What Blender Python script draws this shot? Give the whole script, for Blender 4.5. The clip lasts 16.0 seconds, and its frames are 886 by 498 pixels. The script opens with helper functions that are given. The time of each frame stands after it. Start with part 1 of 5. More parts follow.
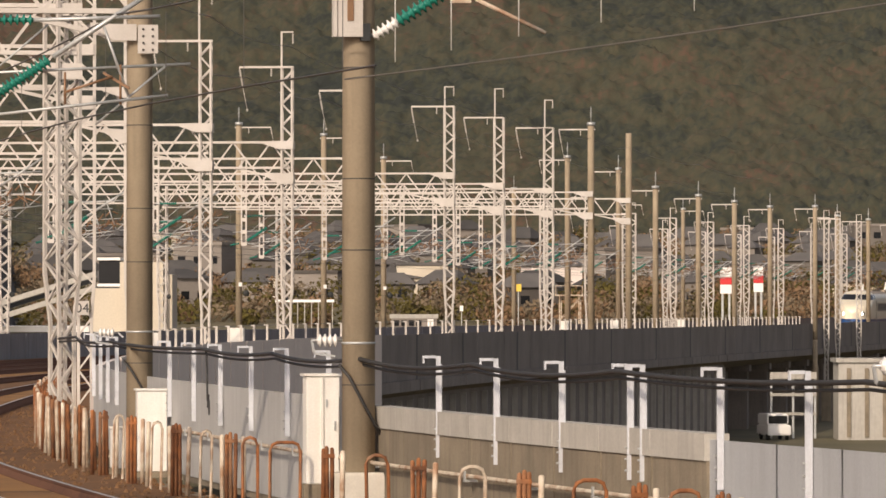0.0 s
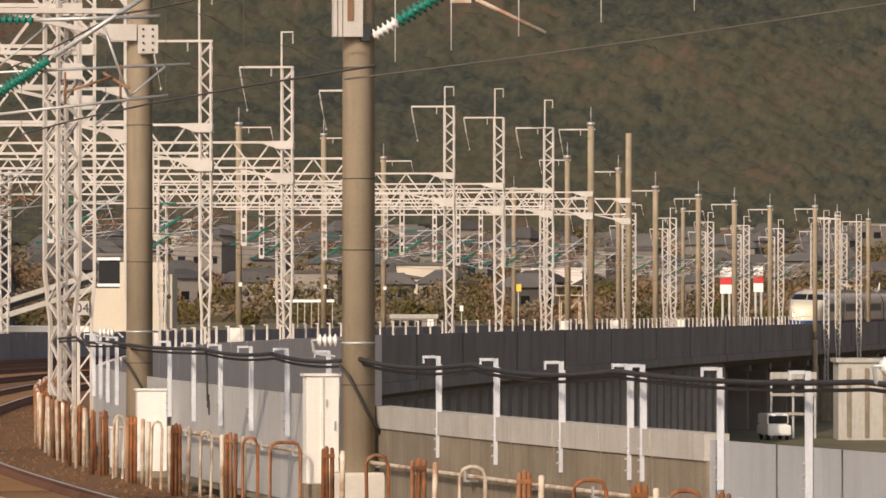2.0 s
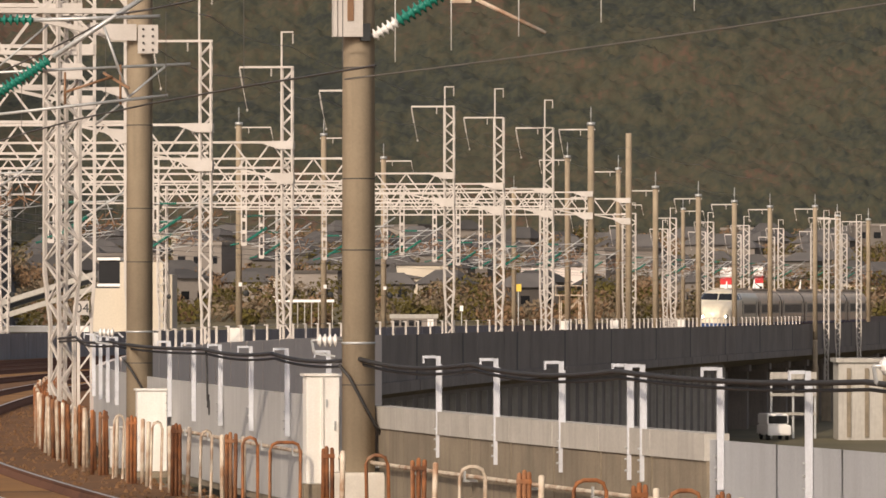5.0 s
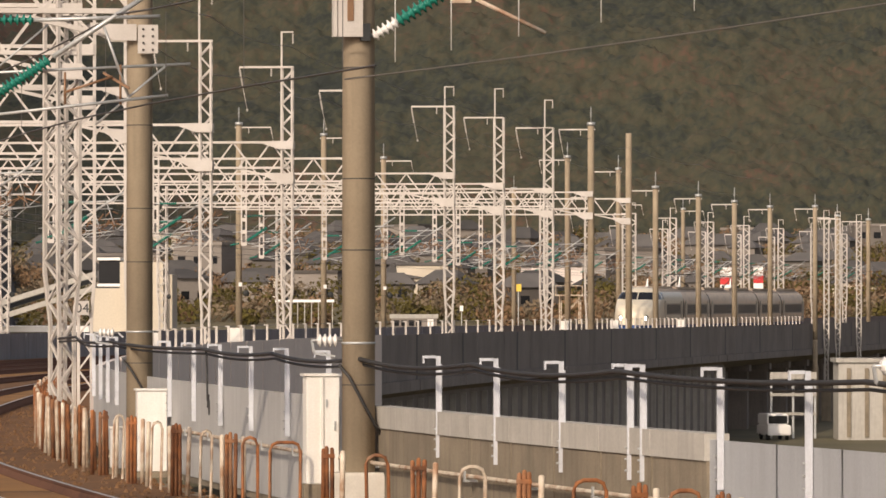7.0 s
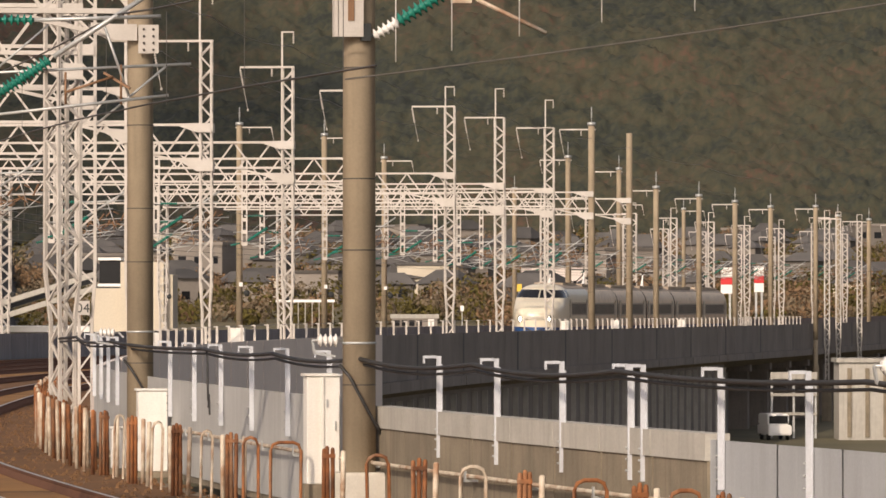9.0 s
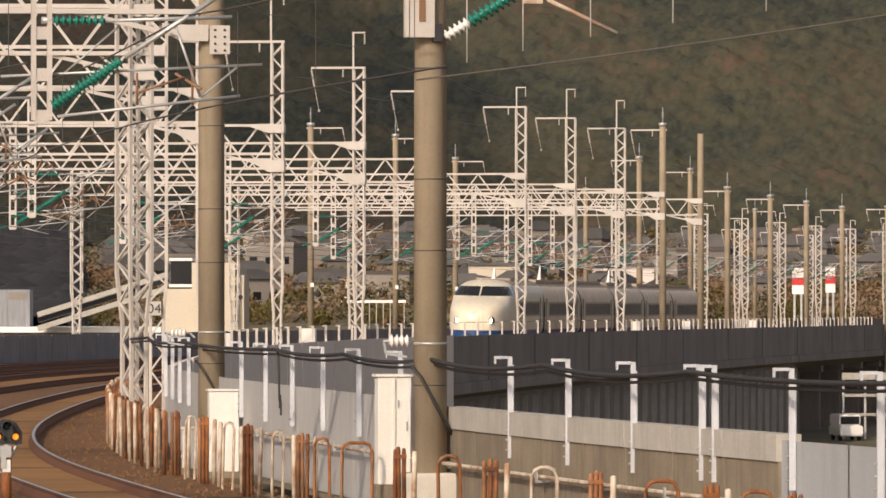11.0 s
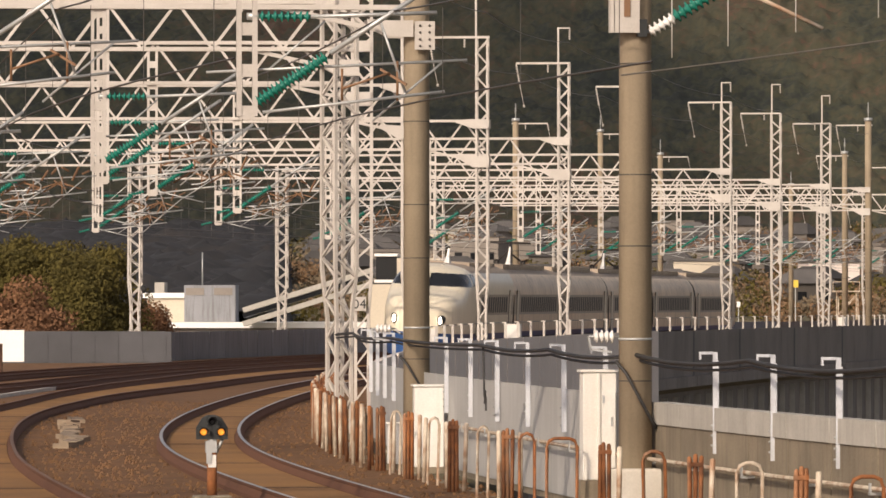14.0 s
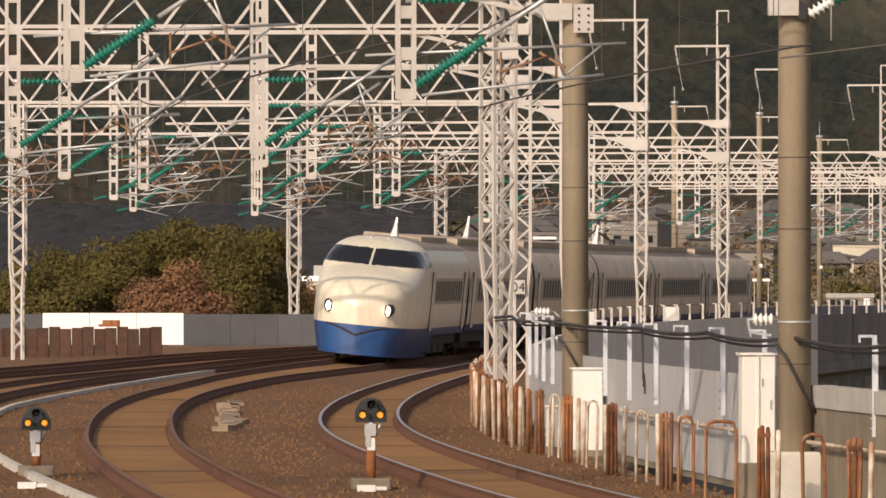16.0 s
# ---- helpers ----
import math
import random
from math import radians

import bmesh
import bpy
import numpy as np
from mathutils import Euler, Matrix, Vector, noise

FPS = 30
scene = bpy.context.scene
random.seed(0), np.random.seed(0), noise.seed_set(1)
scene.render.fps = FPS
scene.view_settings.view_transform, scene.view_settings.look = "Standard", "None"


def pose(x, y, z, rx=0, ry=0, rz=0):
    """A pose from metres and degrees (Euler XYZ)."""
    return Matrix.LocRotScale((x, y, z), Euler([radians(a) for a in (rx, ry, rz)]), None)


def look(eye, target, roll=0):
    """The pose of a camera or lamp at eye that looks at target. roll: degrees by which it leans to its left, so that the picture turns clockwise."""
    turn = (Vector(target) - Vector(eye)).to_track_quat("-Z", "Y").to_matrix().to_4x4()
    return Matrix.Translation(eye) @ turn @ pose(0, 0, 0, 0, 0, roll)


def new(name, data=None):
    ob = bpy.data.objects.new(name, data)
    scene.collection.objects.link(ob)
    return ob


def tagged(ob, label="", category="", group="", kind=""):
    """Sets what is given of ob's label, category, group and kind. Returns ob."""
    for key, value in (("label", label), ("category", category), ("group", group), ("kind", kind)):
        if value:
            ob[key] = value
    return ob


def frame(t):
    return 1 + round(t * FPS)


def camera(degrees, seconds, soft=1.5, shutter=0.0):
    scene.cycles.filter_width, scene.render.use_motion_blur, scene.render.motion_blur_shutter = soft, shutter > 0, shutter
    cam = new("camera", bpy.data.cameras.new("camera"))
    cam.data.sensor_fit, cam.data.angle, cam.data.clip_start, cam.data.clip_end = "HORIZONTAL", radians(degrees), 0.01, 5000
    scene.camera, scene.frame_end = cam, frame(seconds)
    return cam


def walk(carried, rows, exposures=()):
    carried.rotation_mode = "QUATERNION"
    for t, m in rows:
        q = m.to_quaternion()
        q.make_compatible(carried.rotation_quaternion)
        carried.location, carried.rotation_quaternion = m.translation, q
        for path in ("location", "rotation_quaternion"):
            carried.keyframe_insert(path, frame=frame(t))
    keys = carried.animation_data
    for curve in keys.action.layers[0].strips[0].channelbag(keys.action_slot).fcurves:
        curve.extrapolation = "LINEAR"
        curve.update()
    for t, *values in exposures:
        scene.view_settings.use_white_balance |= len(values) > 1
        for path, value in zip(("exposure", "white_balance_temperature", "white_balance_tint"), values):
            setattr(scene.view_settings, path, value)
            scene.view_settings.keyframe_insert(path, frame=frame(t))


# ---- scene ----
# Metres. The eye stands at x = y = 0, rails at z = 0 near it; y runs away from it.
EYE_Z = 2.7
LENS = 8.2
cam = camera(LENS, 16.0, soft=1.6)
FPX = 784 / math.tan(radians(LENS / 2))
HORIZON_UP = 86
PAN = [(0, 0, 0), (8.2, 0, 0), (8.8, 0, 0), (9.5, 13, 0), (10.0, 40, -1), (10.3, 62, -2), (10.5, 76, -3), (11, 127, 1), (11.5, 188, 1), (12, 251, 3),
       (12.5, 312, 1), (13, 369, 0), (13.5, 432, -2), (14, 490, -7), (14.5, 548, -13), (15, 619, -13), (15.5, 700, -23), (16, 772, -37)]


def aim(px, py):
    turn = Matrix.Rotation(math.atan(px / FPX), 4, "Z") @ Matrix.Rotation(math.pi / 2 + math.atan((HORIZON_UP + py) / FPX), 4, "X")
    return Matrix.Translation((0, 0, EYE_Z)) @ turn


walk(cam, [(t, aim(px, py)) for t, px, py in PAN], exposures=[(0, -0.3, 6700, 16), (16, -0.3, 6700, 16)])

# ---- world and sun ----
SUN_TO = Vector((-0.36, -0.8, 0.46)).normalized()
world = bpy.data.worlds.new("world")
scene.world = world
world.use_nodes = True
wn = world.node_tree.nodes
sky = wn.new("ShaderNodeTexSky")
sky.sky_type, sky.sun_disc = "NISHITA", False
sky.air_density, sky.dust_density, sky.ozone_density = 0.8, 4.0, 0.6
sky.sun_elevation = math.asin(SUN_TO.z)
sky.sun_rotation = math.atan2(SUN_TO.x, SUN_TO.y)
wn["Background"].inputs["Strength"].default_value = 0.15
pale = wn.new("ShaderNodeHueSaturation")
pale.inputs["Saturation"].default_value = 0.5
world.node_tree.links.new(sky.outputs["Color"], pale.inputs["Color"])
world.node_tree.links.new(pale.outputs["Color"], wn["Background"].inputs["Color"])
sun = new("sun", bpy.data.lights.new("sun", "SUN"))
sun.data.energy, sun.data.angle, sun.data.color = 3.3, radians(0.5), (1.0, 0.86, 0.66)
sun.matrix_world = look(SUN_TO * 100, (0, 0, 0))


# ---- materials ----
def material(name, base, second=None, rough=0.7, metal=0.0, scale=3.0, amount=0.5, bump=0.15, fine=40.0, rand=0.0, grain=0.12, stretch=(1, 1, 1), streak=None, streak_amount=0.0):
    """A surface in two colours mixed by noise at two scales, with relief; streak: a third colour in runs down the surface."""
    m = bpy.data.materials.new(name)
    m.use_nodes = True
    nt = m.node_tree
    b = nt.nodes["Principled BSDF"]
    b.inputs["Roughness"].default_value, b.inputs["Metallic"].default_value = rough, metal
    coord = nt.nodes.new("ShaderNodeNewGeometry")
    mp = nt.nodes.new("ShaderNodeMapping")
    mp.inputs["Scale"].default_value = stretch
    nt.links.new(coord.outputs["Position"], mp.inputs["Vector"])
    n1, n2 = nt.nodes.new("ShaderNodeTexNoise"), nt.nodes.new("ShaderNodeTexNoise")
    n1.inputs["Scale"].default_value, n1.inputs["Detail"].default_value = scale, 6
    n2.inputs["Scale"].default_value, n2.inputs["Detail"].default_value = fine, 3
    for n in (n1, n2):
        nt.links.new(mp.outputs["Vector"], n.inputs["Vector"])
    ramp = nt.nodes.new("ShaderNodeMapRange")
    ramp.inputs["From Min"].default_value, ramp.inputs["From Max"].default_value = 0.35, 0.68
    ramp.inputs["To Max"].default_value = amount
    nt.links.new(n1.outputs["Fac"], ramp.inputs["Value"])
    mix = nt.nodes.new("ShaderNodeMix")
    mix.data_type = "RGBA"
    mix.inputs["A"].default_value = (*base, 1)
    mix.inputs["B"].default_value = (*(second or [c * 0.6 for c in base]), 1)
    nt.links.new(ramp.outputs["Result"], mix.inputs["Factor"])
    out = mix.outputs["Result"]
    if streak:
        mp2 = nt.nodes.new("ShaderNodeMapping")
        mp2.inputs["Scale"].default_value = (5, 5, 0.35)
        nt.links.new(coord.outputs["Position"], mp2.inputs["Vector"])
        n3 = nt.nodes.new("ShaderNodeTexNoise")
        n3.inputs["Scale"].default_value, n3.inputs["Detail"].default_value = 1.2, 4
        nt.links.new(mp2.outputs["Vector"], n3.inputs["Vector"])
        r3 = nt.nodes.new("ShaderNodeMapRange")
        r3.inputs["From Min"].default_value, r3.inputs["From Max"].default_value = 0.5, 0.7
        r3.inputs["To Max"].default_value = streak_amount
        nt.links.new(n3.outputs["Fac"], r3.inputs["Value"])
        mx = nt.nodes.new("ShaderNodeMix")
        mx.data_type = "RGBA"
        nt.links.new(r3.outputs["Result"], mx.inputs["Factor"])
        nt.links.new(out, mx.inputs["A"])
        mx.inputs["B"].default_value = (*streak, 1)
        out = mx.outputs["Result"]
    hsv = nt.nodes.new("ShaderNodeHueSaturation")
    val = nt.nodes.new("ShaderNodeMapRange")
    val.inputs["To Min"].default_value, val.inputs["To Max"].default_value = 1 - grain, 1 + grain
    nt.links.new(n2.outputs["Fac"], val.inputs["Value"])
    v = val.outputs["Result"]
    if rand:
        info = nt.nodes.new("ShaderNodeObjectInfo")
        r2 = nt.nodes.new("ShaderNodeMapRange")
        r2.inputs["To Min"].default_value, r2.inputs["To Max"].default_value = 1 - rand, 1 + rand
        nt.links.new(info.outputs["Random"], r2.inputs["Value"])
        mul = nt.nodes.new("ShaderNodeMath")
        mul.operation = "MULTIPLY"
        nt.links.new(v, mul.inputs[0])
        nt.links.new(r2.outputs["Result"], mul.inputs[1])
        v = mul.outputs["Value"]
    nt.links.new(v, hsv.inputs["Value"])
    nt.links.new(out, hsv.inputs["Color"])
    nt.links.new(hsv.outputs["Color"], b.inputs["Base Color"])
    if bump:
        bp = nt.nodes.new("ShaderNodeBump")
        bp.inputs["Strength"].default_value, bp.inputs["Distance"].default_value = bump, 0.02
        nt.links.new(n2.outputs["Fac"], bp.inputs["Height"])
        nt.links.new(bp.outputs["Normal"], b.inputs["Normal"])
    return m


def glowing(name, colour, strength):
    m = bpy.data.materials.new(name)
    m.use_nodes = True
    b = m.node_tree.nodes["Principled BSDF"]
    b.inputs["Base Color"].default_value = (*colour, 1)
    b.inputs["Emission Color"].default_value = (*colour, 1)
    b.inputs["Emission Strength"].default_value = strength
    return m


M = {
    "white_steel": material("white_painted_steel", (0.53, 0.49, 0.445), (0.38, 0.34, 0.295), 0.5, 0, 1.5, 0.5, 0.05, rand=0.05),
    "galv": material("galvanised_steel", (0.5, 0.51, 0.5), (0.36, 0.36, 0.35), 0.45, 0.5, 2, 0.6, 0.05),
    "concrete_pole": material("spun_concrete", (0.36, 0.29, 0.2), (0.27, 0.215, 0.15), 0.85, 0, 1.2, 0.7, 0.2, 30, streak=(0.2, 0.16, 0.11), streak_amount=0.5),
    "concrete": material("weathered_concrete", (0.25, 0.205, 0.145), (0.15, 0.125, 0.09), 0.9, 0, 1.5, 0.7, 0.3, 25, streak=(0.14, 0.11, 0.08), streak_amount=0.6, rand=0.06),
    "pale_concrete": material("pale_concrete", (0.44, 0.415, 0.37), (0.33, 0.31, 0.27), 0.9, 0, 2, 0.6, 0.2, 25, streak=(0.3, 0.28, 0.25), streak_amount=0.5, rand=0.05),
    "panel": material("grey_blue_steel_panel", (0.46, 0.455, 0.44), (0.38, 0.375, 0.36), 0.6, 0.0, 1.0, 0.7, 0.08, 30, streak=(0.3, 0.29, 0.275), streak_amount=0.3, rand=0.07),
    "low_sheet": material("blue_grey_painted_sheet", (0.37, 0.38, 0.39), (0.31, 0.318, 0.325), 0.6, 0.0, 0.8, 0.6, 0.05, 30, streak=(0.27, 0.265, 0.26), streak_amount=0.25),
    # the yard wall's grey, with its partial shade put into the base colour
    "shaded_panel": material("shaded_grey_panel", (0.07, 0.07, 0.076), (0.052, 0.052, 0.057), 0.7, 0, 0.8, 0.7, 0.08, 20, rand=0.15),
    "grey_panel": material("mid_grey_panel", (0.25, 0.255, 0.27), (0.19, 0.195, 0.205), 0.8, 0, 0.5, 0.7, 0.1, 9, streak=(0.09, 0.085, 0.08), streak_amount=0.5, rand=0.1),
    "post_paint": material("grey_white_painted_steel", (0.55, 0.57, 0.6), (0.42, 0.42, 0.44), 0.5, 0, 3, 0.5, 0.05),
    "dark_wall": material("dark_weathered_concrete", (0.25, 0.217, 0.193), (0.175, 0.152, 0.136), 0.9, 0, 0.35, 0.8, 0.2, 9, streak=(0.12, 0.105, 0.095), streak_amount=0.5, rand=0.05, grain=0.15),
    "grey_wall": material("grey_outer_wall_panel", (0.8, 0.7, 0.63), (0.7, 0.61, 0.55), 0.85, 0, 0.4, 0.6, 0.1, 12, rand=0.03),
    "ballast": material("ballast_stone", (0.175, 0.078, 0.022), (0.1, 0.045, 0.013), 0.95, 0, 0.9, 0.85, 1.0, 9, grain=0.45),
    "stone": material("loose_ballast_stones", (0.17, 0.085, 0.034), (0.1, 0.05, 0.02), 0.95, 0, 2.5, 0.9, 0.2, 14, grain=0.3),
    "bed": material("rust_dusted_trackbed", (0.29, 0.14, 0.036), (0.185, 0.088, 0.025), 0.95, 0, 0.45, 0.85, 0.5, 7, grain=0.3),
    "rail_side": material("rusted_rail_steel", (0.13, 0.05, 0.022), (0.07, 0.029, 0.014), 0.9, 0.0, 8, 0.6, 0.2),
    "rail_dull": material("dull_brown_rail_head", (0.2, 0.105, 0.06), (0.13, 0.065, 0.035), 0.6, 0.3, 8, 0.5, 0.02),
    "rail_top": material("polished_rail_head", (0.5, 0.47, 0.45), (0.4, 0.36, 0.33), 0.28, 0.9, 8, 0.5, 0.02),
    "rust": material("rusty_painted_steel", (0.31, 0.115, 0.038), (0.08, 0.033, 0.018), 0.85, 0.1, 5, 0.8, 0.4, 30, rand=0.3, streak=(0.42, 0.3, 0.2), streak_amount=0.4),
    "old_wood": material("creosoted_rusty_wood", (0.075, 0.036, 0.021), (0.04, 0.021, 0.014), 0.9, 0, 4, 0.8, 0.4, 25, rand=0.3),
    "pale_pipe": material("flaking_cream_pipe", (0.62, 0.55, 0.44), (0.26, 0.115, 0.045), 0.7, 0, 4, 0.85, 0.2, 30, rand=0.1),
    "cable": material("black_cable", (0.03, 0.028, 0.027), None, 0.6, 0, 5, 0.4, 0.05),
    "wire": material("weathered_copper_wire", (0.1, 0.09, 0.08), None, 0.5, 0.5, 5, 0.4, 0),
    "green": material("green_glazed_porcelain", (0.012, 0.17, 0.125), (0.01, 0.125, 0.095), 0.22, 0, 4, 0.4, 0),
    "porcelain": material("white_porcelain", (0.75, 0.73, 0.7), (0.6, 0.57, 0.52), 0.25, 0, 4, 0.4, 0),
    "brown_fit": material("brown_insulator_fitting", (0.24, 0.13, 0.065), (0.17, 0.09, 0.05), 0.5, 0.1, 4, 0.5, 0.05),
    "box": material("cream_painted_cabinet", (0.76, 0.74, 0.69), (0.64, 0.61, 0.55), 0.5, 0, 2, 0.5, 0.03, streak=(0.5, 0.4, 0.28), streak_amount=0.18),
    "ivory": material("ivory_gloss_paint", (0.74, 0.67, 0.52), (0.68, 0.6, 0.46), 0.3, 0, 1.2, 0.5, 0.0, streak=(0.5, 0.42, 0.3), streak_amount=0.35),
    "blue": material("blue_gloss_paint", (0.022, 0.078, 0.23), (0.018, 0.06, 0.17), 0.35, 0, 2, 0.6, 0.0),
    # ivory with grime streaks; the brown of the shaded carriage sides is mixed in
    "ivory_side": material("shade_browned_grimy_ivory", (0.78, 0.62, 0.44), (0.64, 0.5, 0.35), 0.5, 0, 0.7, 0.7, 0.0, streak=(0.28, 0.22, 0.16), streak_amount=0.6),
    "side_glass": material("dull_side_glass", (0.012, 0.012, 0.013), None, 0.55, 0, 3, 0.2, 0),
    "ivory_dull": material("ivory_door_paint", (0.66, 0.6, 0.47), (0.55, 0.5, 0.4), 0.4, 0, 1.2, 0.5, 0.0),
    # the window band's blue, greyed and browned in the colour for its shade
    "band": material("shade_greyed_band", (0.36, 0.3, 0.23), (0.28, 0.235, 0.18), 0.4, 0, 1.2, 0.5, 0.0),
    "roof": material("grey_roof_paint", (0.4, 0.32, 0.24), (0.29, 0.23, 0.175), 0.7, 0, 0.8, 0.7, 0.05),
    "under": material("dark_underfloor_steel", (0.035, 0.032, 0.03), (0.06, 0.045, 0.035), 0.8, 0.2, 3, 0.5, 0.1),
    "glass": material("dark_window_glass", (0.015, 0.016, 0.018), None, 0.08, 0, 3, 0.2, 0),
    "trough": material("pale_cable_trough", (0.62, 0.58, 0.51), (0.42, 0.38, 0.32), 0.8, 0, 2, 0.6, 0.1),
    "trough_old": material("dirty_old_trough_concrete", (0.3, 0.23, 0.16), (0.18, 0.13, 0.09), 0.9, 0, 3, 0.7, 0.2),
    "black": material("black_painted_metal", (0.024, 0.026, 0.026), None, 0.6, 0, 4, 0.3, 0.05),
    "beige_wall": material("beige_rendered_wall", (0.6, 0.53, 0.42), (0.52, 0.45, 0.35), 0.85, 0, 0.3, 0.6, 0.05, 8),
    "town_wall": material("town_house_wall", (0.2, 0.175, 0.15), (0.14, 0.12, 0.105), 0.85, 0, 0.15, 0.7, 0.05, 4, rand=0.6),
    "town_roof": material("grey_roof_tile", (0.075, 0.07, 0.066), (0.11, 0.1, 0.092), 0.8, 0, 0.3, 0.7, 0.1, 6, rand=0.4),
    "white_sheet": material("white_hoarding", (0.86, 0.84, 0.8), (0.78, 0.75, 0.7), 0.5, 0, 0.6, 0.5, 0.03),
    "earth": material("dry_grass_and_earth", (0.16, 0.13, 0.07), (0.09, 0.085, 0.04), 0.95, 0, 0.05, 0.8, 0.3, 2),
    "leaf_green": material("olive_green_leaves", (0.094, 0.073, 0.012), (0.058, 0.048, 0.009), 0.95, 0, 0.5, 0.8, 0, 3),
    "leaf_red": material("russet_autumn_leaves", (0.2, 0.095, 0.045), (0.14, 0.07, 0.036), 0.95, 0, 0.5, 0.8, 0, 3),
    "russet_scrub": material("russet_garden_leaves", (0.2, 0.118, 0.06), (0.14, 0.088, 0.05), 0.95, 0, 0.15, 0.8, 0, 3),
    "scrub": material("dry_brown_scrub", (0.17, 0.125, 0.075), (0.12, 0.09, 0.058), 0.9, 0, 0.5, 0.8, 0, 3),
    "bark": material("brown_bark", (0.1, 0.075, 0.05), None, 0.9, 0, 3, 0.6, 0.3),
    "red_sign": material("red_sign_face", (0.6, 0.03, 0.03), None, 0.5, 0, 1, 0.2, 0),
    "amber_paint": material("yellow_sign_paint", (0.75, 0.5, 0.06), (0.65, 0.42, 0.05), 0.5, 0, 1, 0.3, 0),
    "amber": glowing("amber_lamp", (1.0, 0.36, 0.04), 1.15),
    "headlamp": glowing("headlamp", (1.0, 0.9, 0.72), 14.0),
}


# ---- mesh helpers ----
def mesh_of(name, bm, mats):
    me = bpy.data.meshes.new(name)
    bm.normal_update()
    bm.to_mesh(me)
    bm.free()
    for m in mats if isinstance(mats, (list, tuple)) else [mats]:
        me.materials.append(m)
    return me


def part(name, bm, mats, parent=None, label="", m=None, smooth=False):
    me = bm if isinstance(bm, bpy.types.Mesh) else mesh_of(name, bm, mats)
    if smooth:
        for p in me.polygons:
            p.use_smooth = True
    ob = new(name, me)
    if parent:
        ob.parent = parent
    if m is not None:
        ob.matrix_basis = m
    return tagged(ob, label)


def box(bm, lo, hi, mi=0):
    v = [bm.verts.new((x, y, z)) for x in (lo[0], hi[0]) for y in (lo[1], hi[1]) for z in (lo[2], hi[2])]
    for f in ((0, 1, 3, 2), (4, 6, 7, 5), (0, 4, 5, 1), (2, 3, 7, 6), (0, 2, 6, 4), (1, 5, 7, 3)):
        bm.faces.new([v[i] for i in f]).material_index = mi
    return v


def bar(bm, p, q, w, h=None, mi=0, n=4, caps=True):
    """A straight bar from p to q: square (n = 4) of side w, or round (n > 4) of radius w."""
    p, q = Vector(p), Vector(q)
    d = (q - p).normalized()
    side = d.cross(Vector((0, 0, 1)) if abs(d.z) < 0.95 else Vector((0, 1, 0))).normalized()
    up = side.cross(d)
    rings = []
    for c in (p, q):
        if n == 4:
            ring = [c + side * (sx * w / 2) + up * (sy * (h or w) / 2) for sx, sy in ((-1, -1), (1, -1), (1, 1), (-1, 1))]
        else:
            ring = [c + (side * math.cos(a) + up * math.sin(a)) * w for a in [2 * math.pi * i / n for i in range(n)]]
        rings.append([bm.verts.new(x) for x in ring])
    for i in range(n):
        f = bm.faces.new((rings[0][i], rings[0][(i + 1) % n], rings[1][(i + 1) % n], rings[1][i]))
        f.material_index, f.smooth = mi, n > 4
    if caps:
        bm.faces.new(rings[0][::-1]).material_index = mi
        bm.faces.new(rings[1]).material_index = mi


def pipe(bm, pts, r, n=6, mi=0):
    rings = []
    pts = [Vector(p) for p in pts]
    for i, c in enumerate(pts):
        d = (pts[min(i + 1, len(pts) - 1)] - pts[max(i - 1, 0)]).normalized()
        side = d.cross(Vector((0, 0, 1)) if abs(d.z) < 0.9 else Vector((0, 1, 0))).normalized()
        up = side.cross(d)
        rings.append([bm.verts.new(c + (side * math.cos(a) + up * math.sin(a)) * r) for a in [2 * math.pi * k / n for k in range(n)]])
    for a, b in zip(rings, rings[1:]):
        for k in range(n):
            f = bm.faces.new((a[k], a[(k + 1) % n], b[(k + 1) % n], b[k]))
            f.smooth, f.material_index = True, mi


def lathe(bm, profile, p=(0, 0, 0), axis=(0, 0, 1), n=12, mi=0):
    """Rings of (radius, distance along the axis) from p."""
    q = Vector(axis).normalized().to_track_quat("Z", "Y")
    rings = [[bm.verts.new(Vector(p) + q @ Vector((r * math.cos(2 * math.pi * k / n), r * math.sin(2 * math.pi * k / n), d))) for k in range(n)] for r, d in profile]
    for a, b in zip(rings, rings[1:]):
        for k in range(n):
            f = bm.faces.new((a[k], a[(k + 1) % n], b[(k + 1) % n], b[k]))
            f.smooth, f.material_index = True, mi
    bm.faces.new(rings[0][::-1]).material_index = mi
    bm.faces.new(rings[-1]).material_index = mi


def sheds(r_core, r_shed, length, count):
    """The profile of a ribbed insulator."""
    out = [(r_core, 0)]
    step = length / count
    for i in range(count):
        d = i * step
        out += [(r_core, d + step * 0.25), (r_shed, d + step * 0.5), (r_shed, d + step * 0.62), (r_core, d + step * 0.75)]
    return out + [(r_core, length)]


# ---- the line: the inner parapet's plan, from which everything is offset ----
KNOT_Y = [20, 45, 61, 75, 90, 104, 118, 132, 150, 180, 210, 238, 265, 300, 345, 385, 430, 480, 520, 580, 660, 800, 1000]
KNOT_X = [14.8, 6.9, 2.6, -0.6, -3.25, -5.4, -6.95, -7.95, -8.7, -9.15, -8.4, -6.0, -3.35, 0.3, 5.9, 11.35, 17.5, 25.4, 32.0, 42.6, 57.6, 85, 125]


